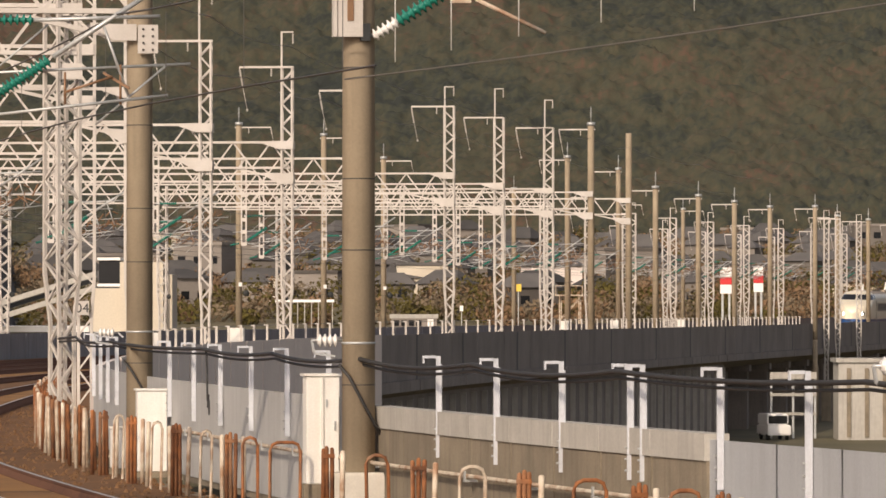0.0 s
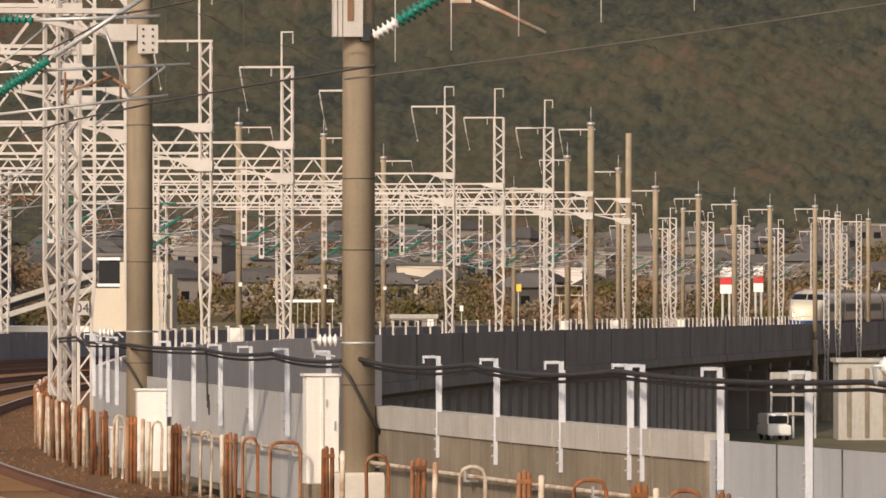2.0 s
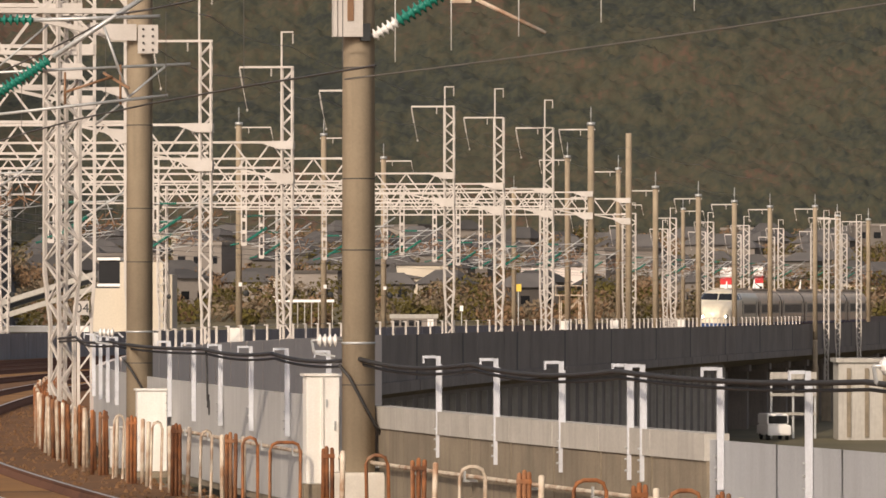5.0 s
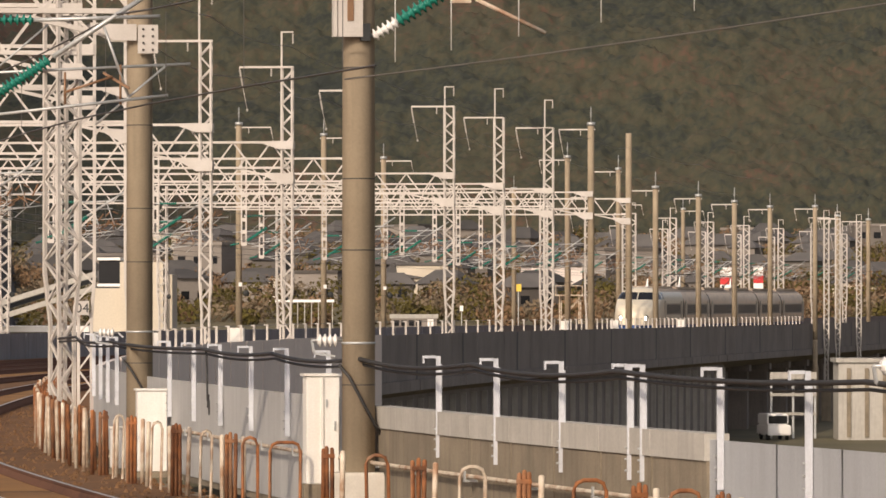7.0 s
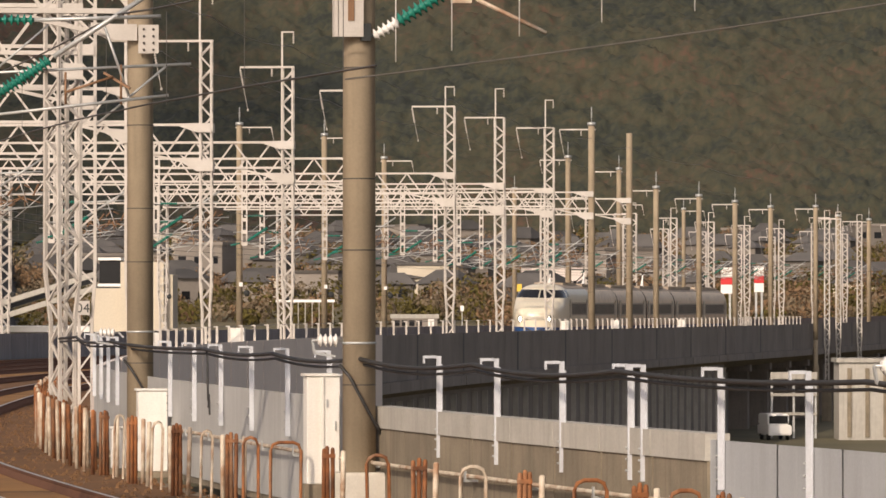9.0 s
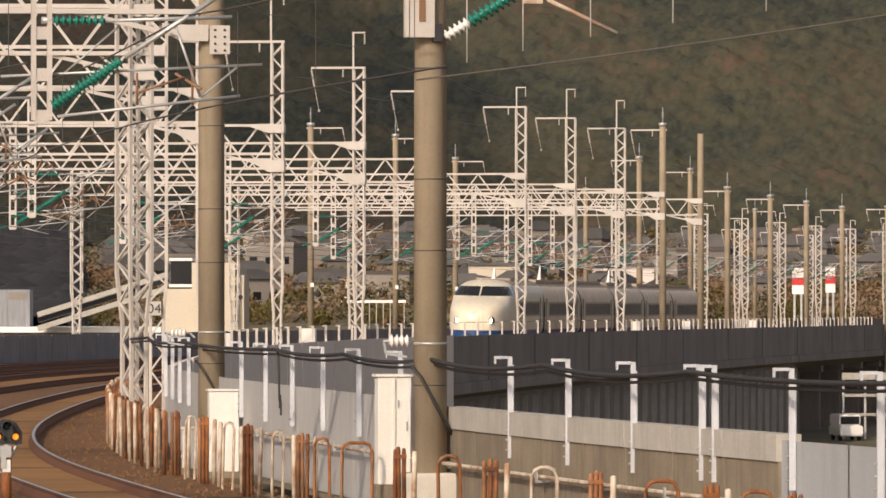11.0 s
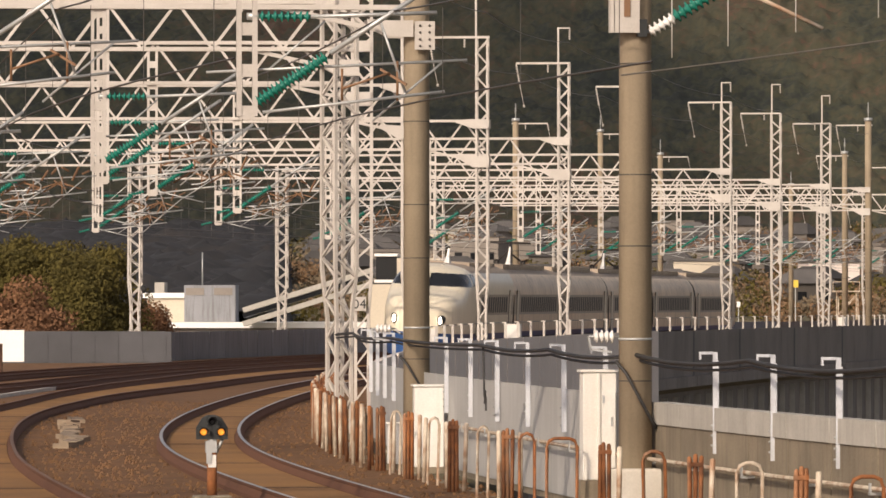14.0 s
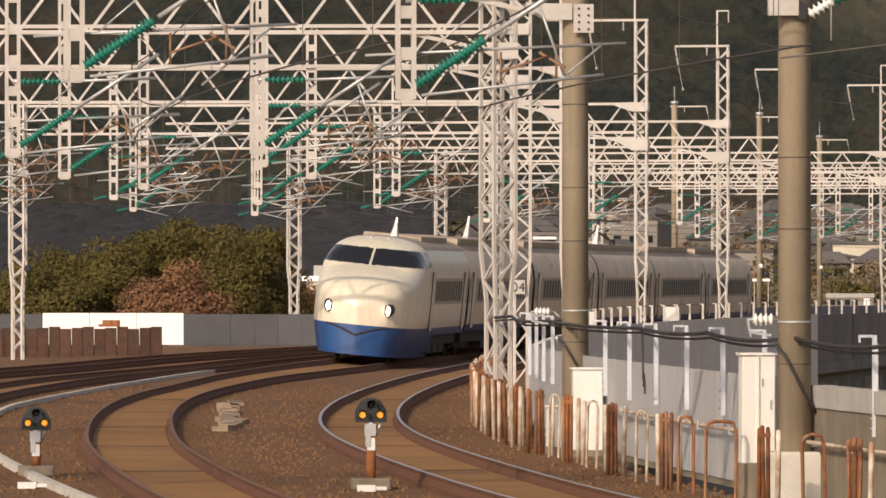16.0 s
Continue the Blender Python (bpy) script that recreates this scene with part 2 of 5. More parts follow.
def natural_spline(xs, ys):
    n = len(xs)
    h = np.diff(xs)
    a, r = np.zeros((n, n)), np.zeros(n)
    a[0, 0] = a[-1, -1] = 1
    for i in range(1, n - 1):
        a[i, i - 1], a[i, i], a[i, i + 1] = h[i - 1], 2 * (h[i - 1] + h[i]), h[i]
        r[i] = 6 * ((ys[i + 1] - ys[i]) / h[i] - (ys[i] - ys[i - 1]) / h[i - 1])
    return np.linalg.solve(a, r)


CURVE = natural_spline(np.array(KNOT_Y, float), np.array(KNOT_X, float))
LINE_Y = np.arange(20, 1000.5, 0.5)


def raw_x(y):
    i = min(max(int(np.searchsorted(KNOT_Y, y)) - 1, 0), len(KNOT_Y) - 2)
    h = KNOT_Y[i + 1] - KNOT_Y[i]
    a, b = (KNOT_Y[i + 1] - y) / h, (y - KNOT_Y[i]) / h
    return a * KNOT_X[i] + b * KNOT_X[i + 1] + ((a ** 3 - a) * CURVE[i] + (b ** 3 - b) * CURVE[i + 1]) * h * h / 6


_x = np.array([raw_x(y) for y in LINE_Y])
_pad = np.concatenate([2 * _x[0] - _x[24:0:-1], _x, 2 * _x[-1] - _x[-2:-26:-1]])
LINE_X = np.convolve(_pad, np.hanning(51)[1:-1] / np.hanning(51)[1:-1].sum(), "valid")
LINE_S = np.gradient(LINE_X, LINE_Y)


def grade(y):
    """The line falls by half a metre beyond 200 m."""
    k = min(max((y - 200) / 330, 0), 1)
    return -0.55 * k * k * (3 - 2 * k)


def plan(y, off=0.0, z=0.0):
    """The place beside the line: off metres to the right of the inner parapet at y along it, z above the rails."""
    x, s = float(np.interp(y, LINE_Y, LINE_X)), float(np.interp(y, LINE_Y, LINE_S))
    k = 1 / math.sqrt(1 + s * s)
    return Vector((x + off * k, y - off * s * k, z + grade(y)))


def stand(y, off=0.0, z=0.0):
    """The pose beside the line: local y along the line, local x to the right."""
    s = float(np.interp(y, LINE_Y, LINE_S))
    return Matrix.Translation(plan(y, off, z)) @ Matrix.Rotation(-math.atan(s), 4, "Z")


def ribbon(bm, y0, y1, step, outline, mi=0, close=True):
    """Sweep an outline of (off, z) along the line."""
    n = max(1, round((y1 - y0) / step))
    rings = [[bm.verts.new(plan(y0 + (y1 - y0) * i / n, o, z)) for o, z in outline] for i in range(n + 1)]
    k = len(outline)
    for a, b in zip(rings, rings[1:]):
        for j in range(k if close else k - 1):
            bm.faces.new((a[j], b[j], b[(j + 1) % k], a[(j + 1) % k])).material_index = mi
    if close:
        bm.faces.new(rings[0]).material_index = mi
        bm.faces.new(rings[-1][::-1]).material_index = mi


def structure(name, bm, mats, label):
    return tagged(part(name, bm, mats), label, kind="structure")


def thing(name, m, label, category, group="", kind=""):
    ob = new(name)
    ob.matrix_basis = m
    return tagged(ob, label, category, group, kind)


CACHE = {}


def shared(key, build, mats):
    """A mesh made once and used by all alike parts."""
    if key not in CACHE:
        bm = bmesh.new()
        build(bm)
        CACHE[key] = mesh_of(key, bm, mats)
    return CACHE[key]


def leaf_cloud(centres, sizes, per, leaf, seed):
    """Verts and faces of many small leaf clumps round the given centres (an uneven shell, no ball)."""
    rng = np.random.default_rng(seed)
    c = np.repeat(np.asarray(centres, float), per, 0)
    s = np.repeat(np.asarray(sizes, float), per, 0)
    n = len(c)
    d = rng.normal(size=(n, 3))
    d /= np.linalg.norm(d, axis=1)[:, None]
    r = rng.uniform(0.55, 1.08, n) ** 0.7
    pos = c + d * r[:, None] * s
    nrm = d + rng.normal(size=(n, 3)) * 0.5
    a = np.cross(nrm, rng.normal(size=(n, 3)))
    a /= np.linalg.norm(a, axis=1)[:, None]
    b = np.cross(nrm, a)
    b /= np.linalg.norm(b, axis=1)[:, None]
    k = (leaf * rng.uniform(0.5, 1.5, n))[:, None]
    a, b = a * k, b * k * 0.7
    v = np.stack([pos - a, pos - b * 0.8, pos + a, pos + b], 1).reshape(-1, 3)
    f = np.arange(n * 4).reshape(n, 4)
    return v, f


def cloud_mesh(name, v, f, mats):
    me = bpy.data.meshes.new(name)
    me.from_pydata(v.tolist(), [], f.tolist())
    for m in mats if isinstance(mats, (list, tuple)) else [mats]:
        me.materials.append(m)
    return me


# ---- ground, viaduct, tracks ----
TRACKS = [-3.0, -7.2, -11.5, -15.8]
LEFT = -21.5
TRAIN_TRACK = -7.3


def land_z(y):
    """The land rises behind the viaduct towards the hill."""
    return -7.6 + 20 * min(max((y - 620) / 640, 0), 1) + 6 * min(max((y - 1260) / 600, 0), 1)


def ground():
    bm = bmesh.new()
    n = 80
    rows = [-60 + 3960 * (i / n) ** 2 for i in range(n + 1)]
    grid = [[bm.verts.new((x, y, land_z(y))) for x in (-1500, -400, -120, -40, 0, 40, 120, 400, 1500)] for y in rows]
    for a, b in zip(grid, grid[1:]):
        for i in range(8):
            bm.faces.new((a[i], a[i + 1], b[i + 1], b[i]))
    structure("ground", bm, M["earth"], "flat ground of dry grass and earth below the viaduct")


def viaduct():
    bm = bmesh.new()
    ribbon(bm, 25, 900, 3, [(LEFT, -0.25), (0.1, -0.25), (0.1, -1.5), (-0.9, -2.0), (LEFT + 1, -2.0), (LEFT, -1.5)])
    structure("viaduct_deck", bm, M["concrete"], "concrete viaduct deck that carries the curving tracks")
    bm = bmesh.new()
    ribbon(bm, 25, 900, 2, [(LEFT + 0.3, -0.246), (-0.3, -0.246), (-0.3, -0.2), (LEFT + 0.3, -0.2)])
    structure("ballast_bed", bm, M["ballast"], "brown ballast stone between and beside the tracks")


def yard():
    """Level ground out to the cross wall on the outer side."""
    bm = bmesh.new()
    box(bm, (-75, 110, -1.5), (-24, 262, -0.26))
    structure("yard", bm, M["ballast"], "brown gravel yard beside the tracks")
    bm = bmesh.new()
    box(bm, (-75, 262.0, -1.0), (-23.3, 262.2, 1.08))
    w = structure("wall_cross", bm, M["shaded_panel"], "grey panel wall behind the yard")
    x = -74.0
    while x < -23.5:
        white = -36.3 < x < -30.3
        part("panel", shared(f"cross{white}", lambda bm: box(bm, (0, -0.04, -0.2), (2.0, -0.002, 1.15)) if white else (box(bm, (0.01, -0.03, -0.2), (1.99, -0.002, 1.1)), box(bm, (0.9, -0.05, -0.2), (1.0, -0.031, 1.1))), M["white_sheet"] if white else M["shaded_panel"]), None, w, "clean white sheet" if white else "", pose(x, 262, 0))
        x += 2.02


def drift(y, off):
    """The tracks swing a little wider than the parapet round the curve."""
    k = min(max((y - 106) / 45, 0), 1) * min(max((192 - y) / 30, 0), 1)
    return -0.85 * min(max((-3.1 - off) / 4.0, 0), 1.5) * k * k * (3 - 2 * k)


def cant(y):
    """Slope of the canted track on the curve, outer rail high."""
    k, far = min(max((y - 150) / 35, 0), 1), min(max((y - 200) / 120, 0), 1)
    return math.tan(radians(5.6 - 4.6 * far * far * (3 - 2 * far))) * k * k * (3 - 2 * k)


def swept(bm, y0, y1, step, off, outline):
    n = round((y1 - y0) / step)
    ys = [y0 + (y1 - y0) * i / n for i in range(n + 1)]
    lean = [cant(y) if off == TRACKS[1] else 0 for y in ys]
    rings = [[bm.verts.new(plan(y, off + drift(y, off) + o, z + c * (0.755 - o))) for o, z in outline] for y, c in zip(ys, lean)]
    k = len(outline)
    for a, b in zip(rings, rings[1:]):
        for j in range(k):
            bm.faces.new((a[j], b[j], b[(j + 1) % k], a[(j + 1) % k]))


def track(off):
    bm = bmesh.new()
    swept(bm, 60, 800, 2, off, [(-0.68, -0.42), (0.68, -0.42), (0.66, -0.15), (-0.66, -0.15)])
    t = structure("track", bm, M["bed"], "rust-dusted trackbed with rusty rails")
    for side in (-0.755, 0.755):
        bm = bmesh.new()
        swept(bm, 60, 800, 1.5, off, [(side + o, z) for o, z in ((-0.085, -0.4), (0.085, -0.4), (0.085, -0.14), (0.06, -0.1), (0.025, -0.05), (0.036, -0.035), (0.036, -0.005), (-0.036, -0.005), (-0.036, -0.035), (-0.025, -0.05), (-0.06, -0.1), (-0.085, -0.14))])
        part("rail", bm, M["rail_side"], t, "rusted steel rail")
        bm = bmesh.new()
        swept(bm, 60, 800, 1.5, off, [(side - 0.03, -0.004), (side + 0.03, -0.004), (side + 0.026, 0.0), (side - 0.026, 0.0)])
        bright = off == TRACKS[0]
        part("rail_head", bm, M["rail_top"] if bright else M["rail_dull"], t, "worn bright rail head" if bright else "dull brown rail head")


def wall_piece(name, key, build, mat, parent, y, off, label=""):
    m = parent.matrix_world.inverted() @ stand(y, off)
    return part(name, shared(key, build, mat), None, parent, label, m)


def corrugated(bm, length, z0, z1):
    """A ribbed steel sheet, length metres along local y."""
    n, xs = 5, (0.0, 0.0, -0.003, -0.003)
    prof = []
    for i in range(n):
        for k, f in enumerate((0.0, 0.45, 0.55, 0.9)):
            prof.append((xs[k], (i + f) * length / n))
    prof.append((0.0, length))
    lo = [bm.verts.new((x, y, z0)) for x, y in prof]
    hi = [bm.verts.new((x, y, z1)) for x, y in prof]
    bk = [bm.verts.new((0.02, y, z)) for y in (0, length) for z in (z0, z1)]
    for i in range(len(prof) - 1):
        bm.faces.new((lo[i], lo[i + 1], hi[i + 1], hi[i]))
    bm.faces.new((bk[0], bk[1], bk[3], bk[2]))
    bm.faces.new((hi[0], hi[-1], bk[3], bk[1]))


def parapets():
    # inner parapet: seen from the track side near by, from outside further off
    bm = bmesh.new()
    ribbon(bm, 40, 122, 2, [(0.40, -0.2), (0.56, -0.2), (0.56, 1.24), (0.40, 1.24)])
    near = structure("wall_inner_near", bm, M["concrete"], "stained concrete parapet beside the track")
    bm = bmesh.new()
    ribbon(bm, 122, 266, 2, [(0.40, -0.2), (0.56, -0.2), (0.56, 1.12), (0.40, 1.12)])
    mid = structure("wall_inner_curve", bm, M["grey_wall"], "grey parapet round the curve")
    bm = bmesh.new()
    ribbon(bm, 266, 800, 3, [(0.1, -0.2), (0.3, -0.2), (0.3, 1.08), (0.1, 1.08)])
    far = structure("wall_inner_far", bm, M["dark_wall"], "dark weathered concrete parapet of the far viaduct")
    bm = bmesh.new()
    ribbon(bm, 262.5, 800, 3, [(LEFT - 0.16, -0.4), (LEFT, -0.4), (LEFT, 1.0), (LEFT - 0.16, 1.0)])
    left = structure("wall_outer", bm, M["dark_wall"], "grey parapet on the outer side of the curve")
    for w in (near, mid, far, left):
        bpy.context.view_layer.update()
    # facing sheets on the near parapet
    for y in np.arange(48, 62.1, 2.0):
        wall_piece("panel", "low_sheet", lambda bm: corrugated(bm, 2.0, -0.1, 1.27), M["low_sheet"], near, float(y), 0.375)
    for y in np.arange(62.2, 78, 2.02):
        wall_piece("panel", "slab", lambda bm: box(bm, (-0.02, 0.01, -0.15), (0.03, 2.0, 1.05)), M["concrete"], near, float(y), 0.36)
        wall_piece("coping", "coping", lambda bm: box(bm, (-0.045, 0.006, 1.054), (0.22, 2.01, 1.33)), M["pale_concrete"], near, float(y), 0.36, "pale concrete coping")
    for y in np.arange(80.4, 121, 2.0):
        wall_piece("panel", "sheet", lambda bm: corrugated(bm, 2.0, -0.1, 1.38), M["panel"], near, float(y), 0.375)
    # facing of the outer side
    for y in np.arange(160, 262, 5.05):
        wall_piece("panel", "outer_pale", lambda bm: box(bm, (0, 0.008, -2.3), (0.05, 5.04, 1.15)), M["grey_wall"], mid, float(y), 0.57)
    bays = [266, 283, 303, 327.4, 350, 374, 401, 424, 447, 470, 493, 516, 539, 562, 585, 608]
    for a, b in zip(bays, bays[1:]):
        n = 4
        for i in range(n):
            y, d = a + (b - a) * i / n, (b - a) / n - (0.22 if i == n - 1 else 0.0)
            wall_piece("panel", f"outer_dark{d:.2f}", lambda bm: (box(bm, (0, 0, -0.95), (0.06, d, 1.1)), box(bm, (-0.1, 0, -1.45), (0.2, d, -0.96))), M["dark_wall"], far, y, 0.31)
        wall_piece("joint", "outer_joint", lambda bm: box(bm, (0, -0.5, -1.4), (0.07, 0, 1.09)), M["black"], far, b, 0.305, "dark open joint")
    for y in np.arange(263, 480, 4.04):
        wall_piece("panel", "left_panel", lambda bm: box(bm, (0, 0.02, -0.2), (0.04, 4.0, 1.06)), M["grey_panel"], left, float(y), LEFT + 0.002)
    # retaining wall and ribs below the far deck
    bm = bmesh.new()
    ribbon(bm, 230, 452, 4, [(-0.9, -7.7), (-0.35, -7.7), (-0.35, -1.5), (-0.9, -1.5)])
    under = structure("wall_under_deck", bm, M["dark_wall"], "dark shaded retaining wall under the viaduct")
    bpy.context.view_layer.update()
    for y in np.arange(262, 452, 4.6):
        wall_piece("rib", "rib", lambda bm: box(bm, (0, -0.06, -7.6), (0.3, 0.06, -1.9)), M["pale_concrete"], under, float(y), -0.36)
    for y in np.arange(470, 640, 14):
        p = thing("viaduct_pier", stand(float(y), -3.0), "dark concrete viaduct pier", "pier", "viaduct piers")
        part("shaft", shared("pier", lambda bm: (box(bm, (-0.8, -0.6, -7.3), (0.8, 0.6, -2.4))), M["dark_wall"]), None, p)
        part("crosshead", shared("crosshead", lambda bm: box(bm, (-3.0, -0.7, -2.4), (2.6, 0.7, -1.9)), M["dark_wall"]), None, p)
    return near, mid, far, left


# ---- masts and portals ----
MAST_TOP, BEAM_LO, BEAM_HI, HAUNCH_Z, HAUNCH = 12.0, 7.72, 8.7, 7.3, 1.6


def mast_half(z, k):
    """Half the mast's width: slim at the foot, swelling to its full width above 3 m."""
    return (0.68 if z < 2.2 else 1.0 if z > 3.2 else 0.68 + 0.32 * (z - 2.2)) * k


def lattice_leg(bm, sx, sy, top, k):
    zs = (-0.2, 2.2, 3.2, top)
    pts = [(sx * mast_half(z, k), sy * mast_half(z, k), z) for z in zs]
    for p, q in zip(pts, pts[1:]):
        bar(bm, p, q, 0.07)


def lattice_lacing(bm, top, k):
    z, n, step = 0.1, 0, 0.42
    while z + step <= top:
        a, b = mast_half(z, k), mast_half(z + step, k)
        s = 1 if n % 2 else -1
        for f in (-1, 1):
            bar(bm, (s * a, f * a, z), (-s * b, f * b, z + step), 0.04, caps=False)
            bar(bm, (f * a, -s * a, z), (f * b, s * b, z + step), 0.04, caps=False)
        z, n = z + step, n + 1


def lattice_mast(parent, x, top, k=0.25, turn=0):
    for sx in (-1, 1):
        for sy in (-1, 1):
            part("leg", shared(f"leg{sx}{sy}{top}{k}", lambda bm: lattice_leg(bm, sx, sy, top, k), M["white_steel"]), None, parent, "white steel angle leg", pose(x, 0, 0, 0, 0, turn))
    tagged(part("lacing", shared(f"lacing{top}{k}", lambda bm: lattice_lacing(bm, top, k), M["white_steel"]), None, parent, "", pose(x, 0, 0, 0, 0, turn)), kind="stuff")


def concrete_pole(parent, x, top, r=0.215):
    def build(bm):
        lathe(bm, [(r, -0.2), (r * 0.93, top - 0.05), (r * 0.85, top)], n=24)
    part("pole", shared(f"pole{top}{r}", build, M["concrete_pole"]), None, parent, "tan spun-concrete pole", pose(x, 0, 0))
    for z in (1.6, 3.3, 4.2, 5.6):
        if z < top:
            part("band", shared(f"band{r}", lambda bm: lathe(bm, [(r - 0.006, -0.008), (r + 0.002, -0.006), (r + 0.002, 0.006), (r - 0.006, 0.008)], n=20), M["wire"]), None, parent, "thin dark steel band", pose(x, 0, z))


def beam(parent, x0, x1, plate=1.0, up=0.0):
    """A flat truss between the masts, with a haunch down to the mast at its right end."""
    L = x1 - x0
    n = max(4, round(L / 1.45))
    lo, hi = BEAM_LO + up, BEAM_HI + up

    def chord(bm):
        bar(bm, (x0, 0, 0), (x1, 0, 0), 0.22, 0.085)

    for y in (0.0,):
        for z in (lo, hi):
            part("chord", shared(f"chord{x0}{x1}", chord, M["white_steel"]), None, parent, "", pose(0, y, z))
        for i in range(2 * n):
            za, zb = (BEAM_LO, BEAM_HI) if i % 2 == 0 else (BEAM_HI, BEAM_LO)
            part("brace", shared(f"brace{i % 2}{L}", lambda bm: bar(bm, (0, 0, za), (L / n / 2, 0, zb), 0.06, caps=False), M["white_steel"]), None, parent, "", pose(x0 + L * i / n / 2, y, up))
        part("haunch", shared("haunch", lambda bm: (bar(bm, (-HAUNCH - 0.5, 0, BEAM_LO), (-0.2, 0, HAUNCH_Z), 0.08), bar(bm, (-0.95, 0, BEAM_LO), (-0.6, 0, HAUNCH_Z + 0.1), 0.05)), M["white_steel"]), None, parent, "white haunch strut under the beam", pose(x1 - 0.1, y, up))

    def gusset(bm, z0, z1, zt):
        vs = [(0.3, z0), (0.3, z1), (-0.34, z1), (-1.0, zt + 0.06), (-1.0, zt - 0.06), (-0.34, z0)]
        a = [bm.verts.new((px, -0.012, pz)) for px, pz in vs]
        b = [bm.verts.new((px, 0.012, pz)) for px, pz in vs]
        bm.faces.new(a), bm.faces.new(b[::-1])
        for i in range(6):
            bm.faces.new((a[i], b[i], b[(i + 1) % 6], a[(i + 1) % 6]))
    for y in (-0.3, 0.3):
        for k, zs in enumerate(((HAUNCH_Z - 0.26, HAUNCH_Z + 0.2, HAUNCH_Z + 0.18), (BEAM_HI - 0.3, BEAM_HI + 0.06, BEAM_HI - 0.02))):
            zm = zs[2]
            m = Matrix.Translation((0, y, zm + up)) @ Matrix.Diagonal((plate, 1, plate, 1)) @ Matrix.Translation((0, 0, -zm))
            part("gusset", shared(f"gusset{k}", lambda bm: gusset(bm, *zs), M["white_steel"]), None, parent, "white gusset plate", m)


def drop_arm(parent, x, low):
    def build(bm):
        for s in (-0.1, 0.1):
            bar(bm, (s, 0, low), (s, 0, BEAM_HI), 0.06, 0.09)
        z = low + 0.05
        while z < BEAM_HI:
            box(bm, (-0.1, -0.03, z - 0.08), (0.1, 0.03, z + 0.08))
            z += 0.52
    part("drop_arm", shared(f"drop{low}", build, M["white_steel"]), None, parent, "white battened drop arm", pose(x, 0, 0))


def cantilever(parent, x, low, span, far=True):
    """The stay, bracket and registration pipes with green insulators, from a drop arm at x to the wires span metres to its right."""
    z0, z1 = low + 0.1, low + 1.25
    slope = 0.66
    c = part("cantilever", shared(f"cant{low}{span}", lambda bm: (bar(bm, (1.05, 0, z0 + 1.05 * slope), (span + 0.35, 0, z0 + (span + 0.35) * slope), 0.036, n=6), bar(bm, (0.8, 0, z1), (span + 0.3, 0, z1 + 0.06), 0.028, n=6),
                                                                           bar(bm, (0.2, 0, z0 - 0.05), (span + 0.4, 0, z0 + 0.22), 0.022, n=6), bar(bm, (span * 0.8, 0, z0 + span * 0.8 * slope), (span - 0.1, 0, z0 + 0.2), 0.018, n=6),
                                                                           bar(bm, (0, 0, z1), (0.15, 0, z1), 0.05, n=6)), M["galv"]),
             None, parent, "grey cantilever pipes", pose(x, 0, 0))
    part("insulator", shared(f"ins1{low}", lambda bm: lathe(bm, sheds(0.045, 0.095, 1.05, 17), (0.12, 0, z0 + 0.07), (1, 0, slope), n=10), M["green"]), None, c, "green ribbed insulator")
    part("insulator", shared(f"ins2{low}", lambda bm: lathe(bm, sheds(0.03, 0.075, 0.65, 8), (0.15, 0, z1), (1, 0, 0), n=10), M["green"]), None, c, "green ribbed insulator")
    part("fitting", shared(f"fit{low}", lambda bm: (bar(bm, (span - 0.1, -0.1, z0 + 0.3), (span - 0.4, 0.1, z0 + 0.5), 0.03), bar(bm, (span - 0.2, 0, z0 + 0.1), (span - 0.2, 0, z0 + 0.6), 0.016, n=6),
                                                     bar(bm, (span - 0.3, 0, z0 + 0.45), (span - 0.9, 0, z0 + 0.25), 0.018, n=6), bar(bm, (span - 0.9, 0, z0 + 0.1), (span - 0.9, 0, z0 + 0.5), 0.016, n=6)), M["brown_fit"]), None, c, "brown wire fitting")
    if far:
        # a pull-off arm from the foot of the drop arm, with a curved neck, and the clamps on the wires
        part("pull_off_arm", shared(f"pull{low}", lambda bm: (bar(bm, (0.1, -0.05, z0), (1.25, -0.05, z0 - 0.28), 0.017, n=6), bar(bm, (0.75, -0.05, z0 - 0.18), (1.5, -0.05, z0 + 0.3), 0.015, n=6),
                                                              pipe(bm, [(0.95 + 0.45 * math.sin(a), -0.05, z0 + 0.35 - 0.2 * math.cos(a)) for a in np.linspace(0, 2.6, 7)], 0.02, 6)), M["galv"]), None, c, "thin pull-off arm")
        part("insulator", shared(f"ins3{low}", lambda bm: lathe(bm, sheds(0.025, 0.06, 0.4, 6), (-0.2, -0.05, z0 - 0.02), (-1, 0, -0.24), n=8), M["green"]), None, c, "green ribbed insulator")
        tagged(part("wire_fitting", shared(f"clamps{low}", lambda bm: ([bar(bm, (span - 0.7 + 0.25 * i, -0.08, z0 + 0.5 + 0.16 * (i % 3)), (span - 0.55 + 0.25 * i, 0.08, z0 + 0.74 + 0.1 * (i % 2)), 0.04) for i in range(5)],
                                                                 [bar(bm, (0.5 + 0.45 * i, 0.12, z0 + 0.2 + 0.25 * (i % 2)), (1.0 + 0.45 * i, 0.12, z0 + 0.5 - 0.2 * (i % 2)), 0.024, n=6) for i in range(4)]), M["brown_fit"]), None, c, "brown wire clamps and links"), kind="stuff")
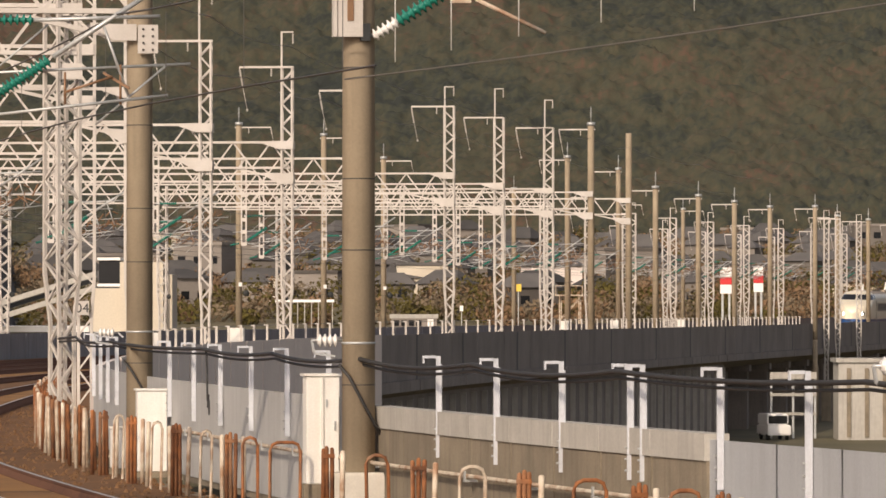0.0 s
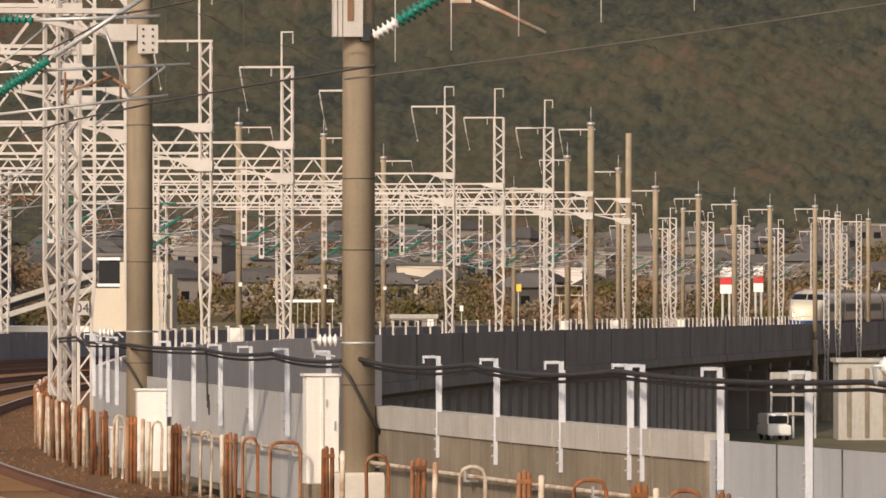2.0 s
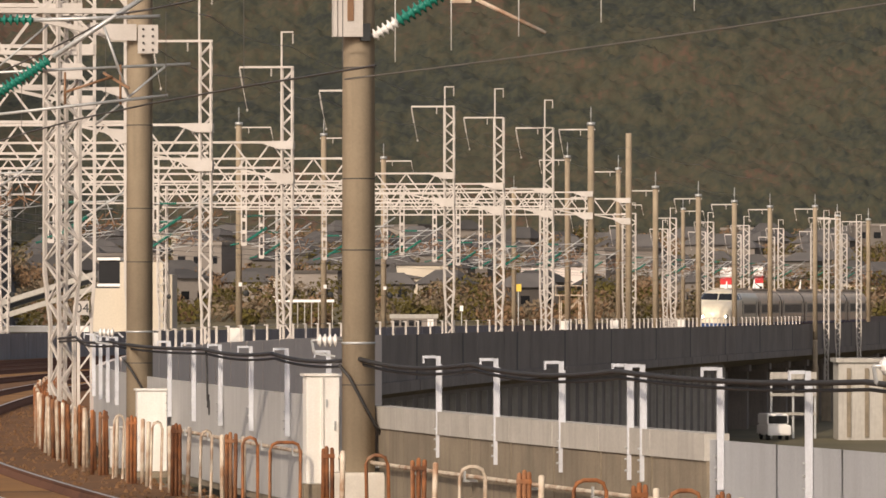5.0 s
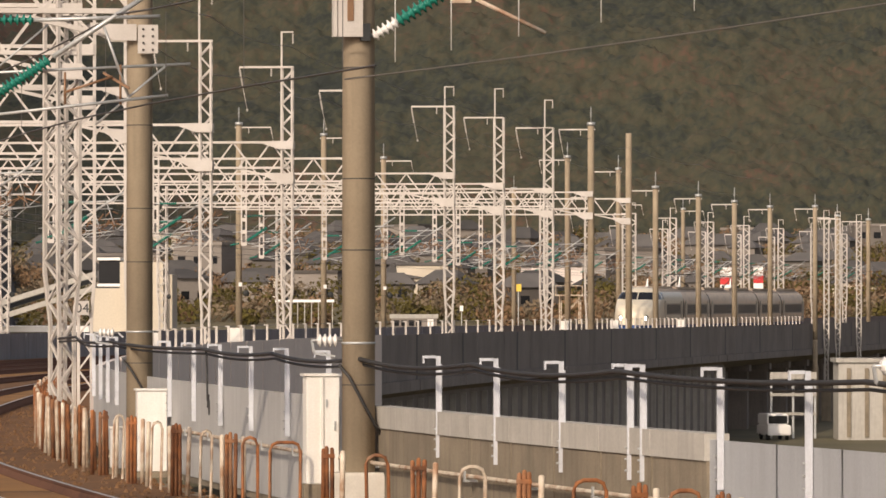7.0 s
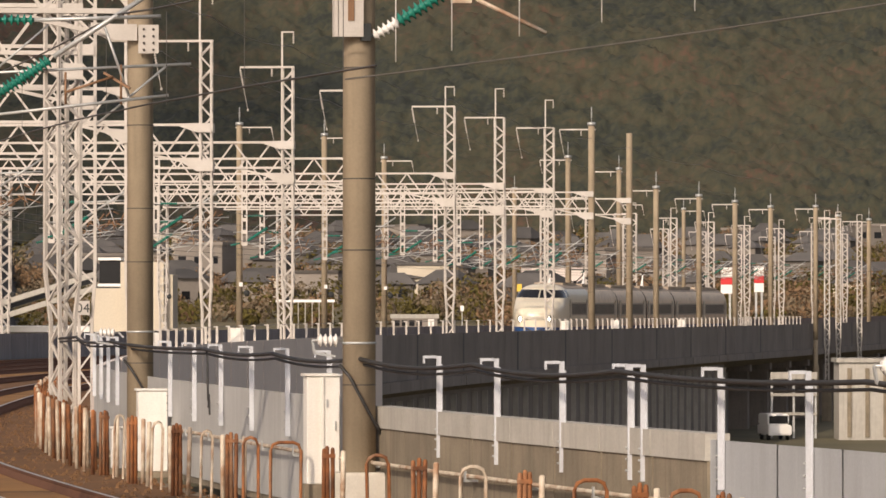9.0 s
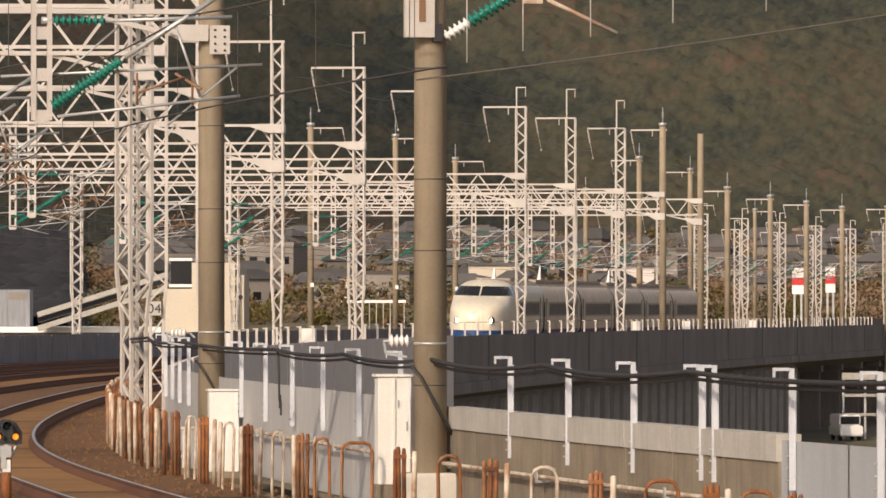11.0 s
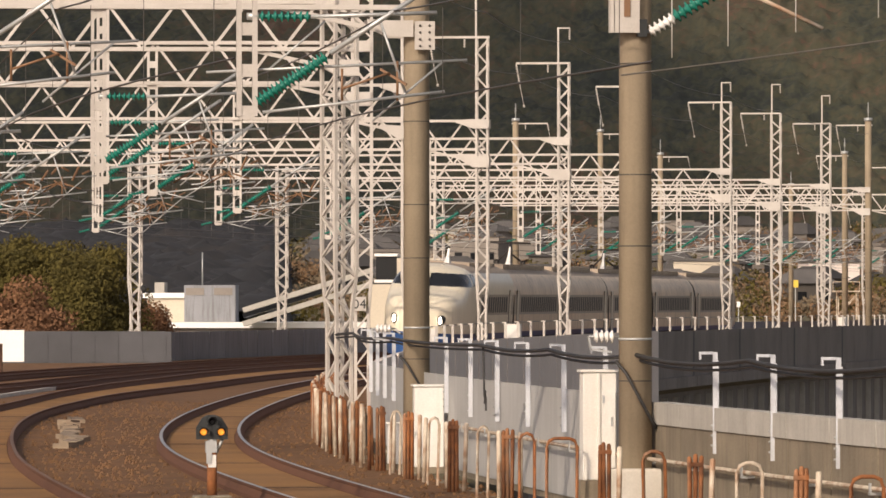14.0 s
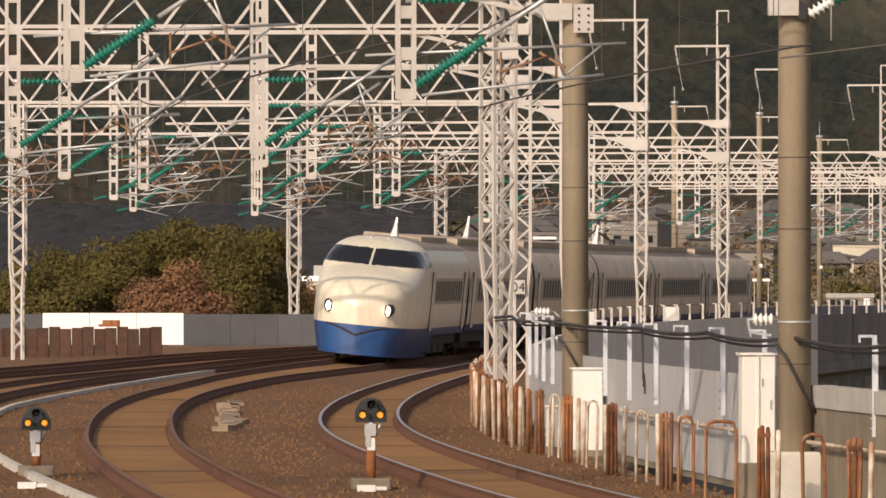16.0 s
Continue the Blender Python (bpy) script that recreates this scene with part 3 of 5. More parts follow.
    part("registration_pipe", shared(f"reg{low}", lambda bm: (bar(bm, (-0.5, 0.1, z0 + 0.45), (span + 0.7, 0.1, z0 + 0.62), 0.02, n=6), bar(bm, (span + 0.4, 0.1, z0 + 0.6), (span - 0.5, 0.1, z0 - 0.15), 0.016, n=6), bar(bm, (0.3, 0.1, z0 + 0.5), (1.0, 0.1, z1 - 0.05), 0.014, n=6)), M["galv"]), None, c, "thin registration pipes")


def feeder_arm(parent, x, top, reach, riser=0.0, side=-1, hang=1.0):
    def build(bm):
        bar(bm, (0.25 * -side, 0, top), (side * reach, 0, top), 0.08)
        if riser:
            bar(bm, (-0.22, 0, top), (-0.22, 0, top + riser), 0.065)
            bar(bm, (-0.25, 0, top + riser), (0.24, 0, top + riser), 0.05)
            lathe(bm, sheds(0.018, 0.045, 0.4, 5), (0.22, 0, top + riser - 0.45), (0, 0, 1), n=8)
        # the long string hangs aslant, drawn towards the inside of the curve
        foot = Vector((side * reach + 0.13 * hang, 0, top - 0.8 * hang))
        lathe(bm, sheds(0.022, 0.055, 0.72 * hang, 8), foot, Vector((side * reach, 0, top - 0.05)) - foot, n=8)
        bar(bm, foot, foot + Vector((0.17, 0, -0.85)) * hang, 0.012, n=5)
        lathe(bm, [(0.03, 0), (0.045, 0.05), (0.03, 0.1)], foot + Vector((0.17, 0, -0.9)) * hang, n=8)
        bar(bm, (side * reach, 0, top), (side * reach, 0, top - 0.12), 0.03)
        lathe(bm, sheds(0.02, 0.045, 0.3, 4), (side * 0.62, 0, top - 0.36), (0, 0, 1), n=8)
    part("feeder_arm", shared(f"feeder{top}{reach}{riser}{side}{hang}", build, M["white_steel"]), None, parent, "white feeder-wire arm with hanging insulator", pose(x, 0, 0))


def finial(parent, x, top):
    part("spike", shared(f"spike{top}", lambda bm: (bar(bm, (0, 0, top), (0, 0, top + 0.95), 0.025, n=6), lathe(bm, sheds(0.03, 0.07, 0.35, 5), (0, 0, top + 0.3), n=8), lathe(bm, [(0.25, -0.16), (0.25, 0.02), (0.05, 0.05)], (0, 0, top), n=12)), M["galv"]), None, parent, "grey cap and finial insulator", pose(x, 0, 0))


def portal(y, right, left, tall=MAST_TOP, riser=0.0, up=0.0, width=0.25, reach=-21.9, offs=(-5.1, -9.2, -13.5, -17.8), lows=(5.0, 4.75, 5.1, 4.85)):
    p = thing("catenary_portal", stand(y), "white steel lattice catenary portal across the tracks" if right == "lattice" else "white truss portal on a tan concrete pole", "catenary portal", "catenary portals over the tracks")
    if right == "lattice":
        lattice_mast(p, 0.0 if y > 130 else -0.2, tall, width, 0 if y > 130 else 32)
        feeder_arm(p, 0.0, tall, 1.85, riser)
    else:
        x = {104: 0.26, 78: 0.08}.get(y, 0.12)
        concrete_pole(p, x, tall, 0.225 if y == 104 else 0.212)
        if y == 365:
            feeder_arm(p, x, tall - 0.4, 1.9, 0.0)
            finial(p, x, tall)
    if left:
        lattice_mast(p, reach, BEAM_HI + 0.2 + up)
        part("mast_lamp", shared("mast_lamp", lambda bm: (lathe(bm, [(0.05, 0), (0.13, 0.05), (0.13, 0.3), (0.09, 0.34)], (0.42, -0.3, 3.0), (0.2, -1, -0.1), n=12), bar(bm, (0.2, 0, 3.0), (0.42, -0.25, 3.0), 0.05)), M["black"]), None, p, "small black lamp on the mast", pose(reach, 0, 0))
    beam(p, reach, 0.1, 0.6 if y < 110 else 0.72 if y < 170 else 0.88, up)
    for i, o in enumerate(offs):
        low = lows[(i + int(y)) % 4] if y > 110 else lows[i]
        drop_arm(p, o, low)
        cantilever(p, o, low, 2.1, y > 140)
    return p


def line_pole(y, off, top, group, side=-1, reach=1.7, lamp=False):
    p = thing("feeder_pole", stand(y, off), "tan concrete pole with a white feeder-wire arm", "pole", group)
    concrete_pole(p, 0, top, 0.2)
    feeder_arm(p, 0, top - 0.3, reach, 0.0, side, 0.55)
    finial(p, 0, top)
    if lamp:
        part("plate", shared("pole_plate", lambda bm: box(bm, (0.02, -0.24, 3.7), (0.24, -0.21, 3.95)), M["porcelain"]), None, p, "small white plate")
        part("lamp", shared("pole_lamp", lambda bm: (lathe(bm, [(0.06, 0), (0.2, 0.06), (0.2, 0.3), (0.1, 0.36)], (0.5, -0.3, 3.3), (0.2, -1, -0.1), n=12), bar(bm, (0.15, 0, 3.3), (0.5, -0.2, 3.3), 0.06)), M["black"]), None, p, "black signal lamp on a bracket")
    return p


ground()
viaduct()
yard()
for off in TRACKS:
    track(off)
WALLS = parapets()


def stones():
    """Loose stones over the near ballast."""
    rng = np.random.default_rng(9)
    v, f = [], []
    tri = [(0, 2, 4), (2, 1, 4), (1, 3, 4), (3, 0, 4)]
    for i in range(11000):
        y = 70 + 95 * rng.random() ** 1.4
        o = rng.uniform(-16.5, 0.1)
        if any(abs(o - (t + drift(y, t))) < 0.92 for t in TRACKS):
            continue
        p = plan(y, o, -0.2)
        a, k, h = rng.uniform(0, 3.14), rng.uniform(0.025, 0.075), rng.uniform(0.02, 0.055)
        c, d = math.cos(a) * k, math.sin(a) * k
        n = len(v)
        v += [(p.x - c, p.y - d, p.z - 0.01), (p.x + c, p.y + d, p.z - 0.01), (p.x + d, p.y - c, p.z - 0.01), (p.x - d, p.y + c, p.z - 0.01), (p.x + c * 0.2, p.y - d * 0.2, p.z + h)]
        f += [tuple(n + q for q in t) for t in tri]
    me = bpy.data.meshes.new("loose_stones")
    me.from_pydata(v, [], f)
    me.materials.append(M["stone"])
    tagged(new("loose_stones", me), "loose brown ballast stones beside the tracks", "stones", kind="stuff")


stones()


def bed_shadow_strips():
    # thin dark strips laid on the bed in place of the overhead wires' shadows
    for off in TRACKS[:2]:
        for y in np.arange(78, 190, 13.0):
            y = float(y)
            j = thing("wire_shadow_strip", stand(y, off + drift(y, off)), "dark strip standing for a wire shadow on the trackbed", "joint", "joints of the trackbed")
            part("strip", shared("joint", lambda bm: box(bm, (-0.64, -0.05, -0.15), (0.64, 0.05, -0.143)), M["old_wood"]), None, j)


bed_shadow_strips()

for y, right, left, tall, riser, up, width in ((128, "lattice", False, 12.0, 0, 0.05, 0.26), (150, "lattice", False, 12.0, 0, 0.1, 0.23), (182, "lattice", False, 11.8, 0, 0.15, 0.22), (213, "lattice", True, 11.55, 1.7, -0.04, 0.19),
                                               (238, "lattice", False, 11.6, 1.35, 0.0, 0.2), (264, "lattice", True, 11.6, 0.9, 0.0, 0.22), (300, "lattice", True, 12.1, 0.95, 0.15, 0.23), (322, "lattice", False, 12.25, 1.5, 0.1, 0.24),
                                               (345, "lattice", True, 12.4, 1.55, 0.3, 0.25), (365, "concrete", False, 13.3, 0, 0.5, 0.25), (386, "concrete", True, 13.3, 0, 0.5, 0.25)):
    outer = (-13.5, -17.8) if y < 230 else ()
    portal(y, right, left, tall, riser, up, width, offs=(-5.1, -9.2) + outer)
BOLTED = portal(104, "concrete", False, 13.0, up=-0.2, lows=(4.76, 4.72, 5.0, 4.8))
plate = part("bolt_plate", shared("bolt_plate", lambda bm: box(bm, (0.2, -0.34, 6.8), (0.54, -0.313, 7.28)), M["white_steel"]), None, BOLTED, "white bolted plate round the pole")
for i in range(2):
    for j in range(4):
        part("bolt", shared("plate_bolt", lambda bm: lathe(bm, [(0.022, 0), (0.022, 0.02), (0.014, 0.028)], (0, 0, 0), (0, -1, 0), n=6), M["wire"]), None, plate, "", pose(0.29 + 0.16 * i, -0.341, 6.86 + 0.115 * j))
portal(78, "concrete", False, 13.0, offs=(-4.85, -9.0, -13.3, -17.6), lows=(4.92, 5.14, 5.0, 5.1))
for y in (404, 432.5, 456, 480):
    line_pole(y, 0.0, 10.35, "feeder poles along the inner parapet")


def outer_foot(p, low, r):
    """The shaft that carries a mast up past the parapet from the ground."""
    part("footing", shared(f"footing{low}{r}", lambda bm: lathe(bm, [(r * 1.5, low), (r * 1.4, -2.5), (r, -2.2), (r, -0.2)], n=14), M["concrete_pole"]), None, p, "concrete footing shaft")


outer_foot(line_pole(506.5, 0.75, 10.8, "feeder poles along the inner parapet"), -7.2, 0.2)
for y in (531, 556, 581):
    line_pole(y, 0.0, 10.35, "feeder poles along the inner parapet")
for y in (515, 524, 541):
    p = thing("track_mast", stand(float(y), 0.8, -3.5), "white lattice mast outside the parapet with a feeder arm", "catenary mast", "lattice masts beyond the portals")
    lattice_mast(p, 0, 13.4, 0.2)
    feeder_arm(p, 0, 13.4, 1.5, 0.6, -1, 0.5)
    part("footing", shared("mast_footing", lambda bm: box(bm, (-0.4, -0.4, -4.0), (0.4, 0.4, -0.2)), M["concrete"]), None, p, "concrete footing block")
for y, top, lamp in ((378, 13.8, True), (412, 14.1, True), (438, 13.2, True), (500, 12.2, False), (530, 12.2, False), (560, 12.0, False), (600, 12.0, False)):
    line_pole(y, -23.2, top, "feeder poles along the outer parapet", 1, 2.0, lamp)
for y, top in ((433, 13.1), (461, 12.9)):
    line_pole(y, -9.3, top, "feeder poles between the tracks", -1, 2.0)


def mast_number():
    m = thing("number_plate", stand(150, 0.05), "pale number plate with dark digits on a mast", "plate")
    part("plate", shared("mn", lambda bm: box(bm, (-0.27, -0.33, 2.28), (0.06, -0.31, 2.62)), M["white_steel"]), None, m)
    for ch, x in (("0", -0.19), ("4", -0.02)):
        cu = bpy.data.curves.new("digit", "FONT")
        cu.body, cu.size, cu.extrude, cu.align_x = ch, 0.32, 0.004, "CENTER"
        cu.materials.append(M["black"])
        t = new("digit", cu)
        t.parent = m
        t.matrix_basis = pose(x, -0.338, 2.34, 90, 0, 0)


mast_number()
# ---- beside the near parapet ----
def bracket_post(y):
    """A post bolted to the parapet, bent over at the top to carry the cables."""
    p = thing("cable_post", stand(y, 0.35), "grey galvanised bracket post bolted to the parapet, carrying cables", "post", "cable posts along the parapet")
    part("upright", shared("bp_up", lambda bm: (box(bm, (-0.055, -0.012, 0.78), (0.0, 0.012, 2.0)), box(bm, (0.0, -0.035, 0.78), (0.012, 0.035, 1.9))), M["post_paint"]), None, p)
    part("arm", shared("bp_arm", lambda bm: (box(bm, (-0.22, -0.02, 1.972), (-0.056, 0.02, 2.005)), box(bm, (-0.22, -0.02, 1.91), (-0.2, 0.02, 1.971))), M["post_paint"]), None, p)
    for z in (0.88, 1.0, 1.12):
        part("bolt", shared("bp_bolt", lambda bm: lathe(bm, [(0.014, 0), (0.014, 0.02), (0.01, 0.025)], (0, 0, 0), (-1, 0, 0), n=6), M["galv"]), None, p, "", pose(-0.056, 0, z))


POST_Y = [55.6, 58.85, 61.7, 64.5, 65.0, 67.85, 70.95, 74.1, 81.75, 85.45, 89.1, 92.6, 96.0, 99.5, 110.4, 113.4, 116.5, 120.5]
for y in POST_Y:
    bracket_post(y)


def rust_post(y):
    p = thing("guard_post", stand(y, -0.6), "rusty guard post made of three bundled pipes", "post", "rusty guard posts beside the track")
    for x, h in ((-0.058, 0.83), (0.0, 0.86), (0.058, 0.84)):
        part("pipe", shared(f"rp{h}", lambda bm: lathe(bm, [(0.028, -0.2), (0.028, h - 0.03), (0.022, h), (0.0, h + 0.012)], n=8), M["rust"]), None, p, "", pose(x, 0, 0, random.uniform(-0.5, 0.5), random.uniform(-1, 1), 0))
    part("cap_strap", shared("rp_cap", lambda bm: box(bm, (-0.085, -0.037, 0.72), (0.085, -0.029, 0.77)), M["rust"]), None, p)


def pipe_loop(y, pale, wide):
    p = thing("pipe_loop", stand(y, -0.55), "flaking cream pipe hoop standing in the ballast" if pale else "rusty bent pipe hoop standing in the ballast", "guard hoop", "pipe hoops beside the track")
    pts = [(-wide, 0, -0.2), (-wide, 0, 0.72), (-wide + 0.03, 0, 0.8), (-wide + 0.1, 0, 0.83), (wide - 0.1, 0, 0.83), (wide - 0.03, 0, 0.8), (wide, 0, 0.72), (wide, 0, -0.2)]
    part("hoop", shared(f"loop{pale}{wide}", lambda bm: pipe(bm, pts, 0.022, 8), M["pale_pipe"] if pale else M["rust"]), None, p, "", pose(0, 0, 0, 0, random.uniform(-2, 2), random.uniform(-12, 12)))


def pipe_stake(y, off, h, pale=True):
    p = thing("pipe_stake", stand(y, off), "cream pipe stake with rust at its foot" if pale else "rust-brown pipe stake with flaking paint", "stake", "pipe stakes beside the track")
    part("pipe", shared(f"stake{h}{pale}", lambda bm: lathe(bm, [(0.034, -0.2), (0.034, h), (0.02, h + 0.015)], n=8), M["pale_pipe"] if pale else M["rust"]), None, p, "", pose(0, 0, 0, random.uniform(-2, 2), random.uniform(-2, 2), 0))


for y in (58.6, 61.4, 65.9, 70.9, 76.4, 84.4, 90.4, 96.4):
    rust_post(y)
    pipe_stake(y - 0.1, -0.44, 0.8)
for y, pale, wide in ((60.0, False, 0.16), (63.4, False, 0.17), (68.4, True, 0.14), (73.4, False, 0.13), (79.9, False, 0.2), (82.9, False, 0.1), (87.4, True, 0.08), (93.4, True, 0.08), (99.0, True, 0.08)):
    pipe_loop(y, pale, wide)
for y in (86.0, 92.0, 95.0, 98.0, 99.8):
    pipe_stake(y, -0.5, 0.78)
k = 0
for y in np.arange(101, 150, 1.7):
    y = float(y)
    if k % 3 == 0:
        rust_post(y)
    pipe_stake(y + 0.4, -0.75, 0.85, k % 3 > 0)
    pipe_stake(y + 1.0, -0.52, 0.78, k % 2 == 0)
    k += 1


def guard_rail():
    g = thing("handrail", Matrix(), "grey pipe rail along the foot of the parapet", "rail")
    bm = bmesh.new()
    pipe(bm, [plan(y, 0.22, 0.62) for y in np.arange(50, 99, 1.5)], 0.028, 6)
    part("pipe", bm, M["pale_pipe"], g)
    for y in np.arange(51, 99, 3.0):
        part("clamp", shared("clamp", lambda bm: (box(bm, (-0.04, -0.05, 0.55), (0.12, 0.05, 0.58)), box(bm, (-0.04, -0.03, 0.581), (-0.02, 0.03, 0.68))), M["galv"]), None, g, "", stand(float(y), 0.22))


guard_rail()


def cables():
    for dz, dx, r in ((0.0, 0.0, 0.03), (-0.07, 0.05, 0.02)):
        bm = bmesh.new()
        ys = [50, 56.4, 64.6, 71.1, 77.9, 85.1, 92.5, 107.5, 128]
        pts = []
        for a, b in zip(ys, ys[1:]):
            for i in range(8):
                f = i / 8
                pts.append(plan(a + (b - a) * f, 0.06 + dx, 1.93 + dz - 0.32 * f * (1 - f) * (0.7 + 0.3 * math.sin(a))))
        pts.append(plan(128, -0.3, 1.85 + dz))
        pipe(bm, pts, r, 6)
        tagged(part("power_cable", bm, M["cable"]), "black power cable slung along the bracket posts", "cable", "slung power cables")
    bm = bmesh.new()
    pipe(bm, [plan(92.5 - f * 0.4, 0.1, 1.85 - f * 1.0 + 0.25 * math.sin(f * 9)) for f in np.linspace(0, 1, 14)], 0.016, 6)
    tagged(part("cable_tail", bm, M["cable"]), "thin black cable hanging from a bracket post", "cable")


cables()


def spool(y, off, z):
    s = thing("spool_insulator", stand(y, off, z), "white porcelain spool insulator on a steel bracket", "insulator", "spool insulators")
    part("porcelain", shared("spool", lambda bm: lathe(bm, sheds(0.05, 0.085, 0.26, 4), (-0.13, 0, 0.06), (1, 0, 0), n=12), M["porcelain"]), None, s)
    part("bracket", shared("spoolb", lambda bm: (bar(bm, (-0.2, 0, 0.06), (0.2, 0, 0.06), 0.02, n=6), bar(bm, (-0.2, 0, 0.06), (-0.17, 0, -0.1), 0.03), bar(bm, (-0.17, 0, -0.1), (0.1, 0, -0.14), 0.03), bar(bm, (0.2, 0, 0.06), (0.28, 0, -0.02), 0.03)), M["galv"]), None, s)


spool(78.0, -0.32, 2.1)
spool(104.0, -0.3, 2.05)
spool(56.0, 0.2, 2.02)


def cabinet(y, off, w, d, z0, z1, label, plain=False):
    c = thing("equipment_cabinet", stand(y, off), label, "cabinet")
    bm = bmesh.new()
    box(bm, (-w / 2, 0, z0), (w / 2, d, z1))
    bmesh.ops.bevel(bm, geom=bm.edges[:], offset=0.01, segments=1, affect="EDGES")
    part("body", bm, M["box"], c)
    bm = bmesh.new()
    box(bm, (-w / 2 - 0.03, -0.03, z1 + 0.002), (w / 2 + 0.03, d + 0.03, z1 + 0.035))
    part("lid", bm, M["box"], c)
    if w > 0.3 and not plain:
        bm = bmesh.new()
        box(bm, (0.02, -0.025, z0 + 0.08), (w / 2 - 0.02, -0.002, z1 - 0.25))
        door = part("door", bm, M["box"], c)
        for z in (z0 + 0.2, z1 - 0.4):
            bm = bmesh.new()
            box(bm, (0.03, -0.04, z), (0.055, -0.026, z + 0.1))
            part("hinge", bm, M["galv"], door)
        bm = bmesh.new()
        box(bm, (0.14, -0.045, (z0 + z1) / 2), (0.16, -0.026, (z0 + z1) / 2 + 0.12))
        part("handle", bm, M["galv"], door)
        bm = bmesh.new()
        box(bm, (-0.03, -0.03, z0 + 0.02), (0.0, -0.002, z1 - 0.01))
        part("conduit", bm, M["box"], c)
    bm = bmesh.new()
    box(bm, (-w / 2 - 0.04, -0.04, -0.2), (w / 2 + 0.04, d + 0.04, z0 - 0.002))
    part("plinth", bm, M["concrete"], c)


cabinet(80.2, 0.0, 0.44, 0.3, 0.28, 1.68, "cream steel equipment cabinet with rust runs beside a pole")
cabinet(99.6, 0.06, 0.48, 0.3, -0.1, 1.2, "plain white equipment cabinet at the parapet", True)
cabinet(101.5, -0.3, 0.26, 0.25, -0.1, 0.55, "small white box on the ballast")


def pole_base(y, off):
    bm = bmesh.new()
    box(bm, (-0.36, -0.36, -0.2), (0.36, 0.36, 0.5))
    bmesh.ops.bevel(bm, geom=bm.edges[:], offset=0.03, segments=2, affect="EDGES")
    b = part("pole_foundation", bm, M["trough"], None, "", stand(y, off))
    tagged(b, "pale concrete foundation block round a pole", "foundation", "pole foundations")


pole_base(77.9, 0.0)


# equipment on the nearest pole
def pole_switch():
    s = thing("pole_switch", stand(78, 0.12), "white switch box with green insulators on a concrete pole", "switch")
    part("box", shared("psb", lambda bm: (box(bm, (-0.36, -0.32, 5.98), (-0.04, -0.24, 6.75)), box(bm, (-0.42, -0.34, 5.98), (-0.37, -0.22, 6.75))), M["white_steel"]), None, s)
    part("window", shared("psw", lambda bm: box(bm, (-0.24, -0.335, 6.18), (-0.16, -0.322, 6.5)), M["brown_fit"]), None, s)
    part("bracket", shared("psk", lambda bm: (box(bm, (-0.06, -0.3, 5.93), (0.06, -0.2, 6.15)), bar(bm, (0, -0.26, 6.0), (0.1, -0.26, 6.0), 0.05)), M["black"]), None, s)
    d = Vector((0.72, 0, 0.44))
    part("insulator", shared("psi1", lambda bm: lathe(bm, sheds(0.04, 0.085, 0.36, 5), (0.1, -0.26, 5.99), d, n=12), M["porcelain"]), None, s, "white ribbed insulator")
    part("insulator", shared("psi2", lambda bm: lathe(bm, sheds(0.045, 0.1, 0.75, 9), (0.41, -0.26, 6.18), d, n=12), M["green"]), None, s, "green ribbed insulator")
    part("pipe", shared("psp", lambda bm: (bar(bm, (1.02, -0.26, 6.55), (2.2, -0.26, 7.27), 0.03, n=8), bar(bm, (2.2, -0.26, 7.27), (1.4, -0.26, 6.5), 0.02, n=6)), M["galv"]), None, s)
    part("steady_arm", shared("pss", lambda bm: (bar(bm, (1.42, -0.26, 6.47), (2.32, -0.26, 6.05), 0.026, n=8), box(bm, (1.1, -0.3, 6.42), (1.35, -0.2, 6.56))), M["pale_pipe"]), None, s, "cream steady arm")


pole_switch()


# ---- overhead wires ----
def wires():
    for off in TRACKS[:4]:
        w = thing("overhead_line", Matrix(), "overhead contact line above a track", "overhead wire", "overhead lines")
        bm = bmesh.new()
        pipe(bm, [plan(y, off + 0.2 * math.sin(y / 16), 5.0) for y in np.arange(62, 640, 6)], 0.011, 4)
        part("contact_wire", bm, M["wire"], w)
        stops = [62, 78, 104, 128, 150, 182, 213, 238, 264, 300, 322, 345, 365, 386] + [407 + 24.5 * i for i in range(10)]
        pts = []
        for a, b in zip(stops, stops[1:]):
            for i in range(6):
                f = i / 6
                pts.append(plan(a + (b - a) * f, off, 6.25 - 0.9 * f * (1 - f) * min(1, (b - a) / 30)))
        bm = bmesh.new()
        pipe(bm, pts, 0.012, 4)
        part("messenger_wire", bm, M["wire"], w)
        for y in np.arange(64, 300, 5):
            part("dropper", shared("dropper", lambda bm: bar(bm, (0, 0, 5.0), (0, 0, 6.1), 0.008, n=4), M["wire"]), None, w, "", stand(float(y), off))
    stops = [62, 104, 150, 182, 213, 238, 264, 300, 322, 345, 365, 386, 431, 480]
    for off, z in ((-1.55, 11.2), (0.15, 12.4)):
        pts = []
        for a, b in zip(stops, stops[1:]):
            for i in range(6):
                f = i / 6
                pts.append(plan(a + (b - a) * f, off, z - 1.0 * f * (1 - f)))
        bm = bmesh.new()
        pipe(bm, pts, 0.014, 4)
        tagged(part("feeder_wire", bm, M["wire"]), "thin dark feeder wire strung between the mast tops", "wire", "feeder wires")


wires()


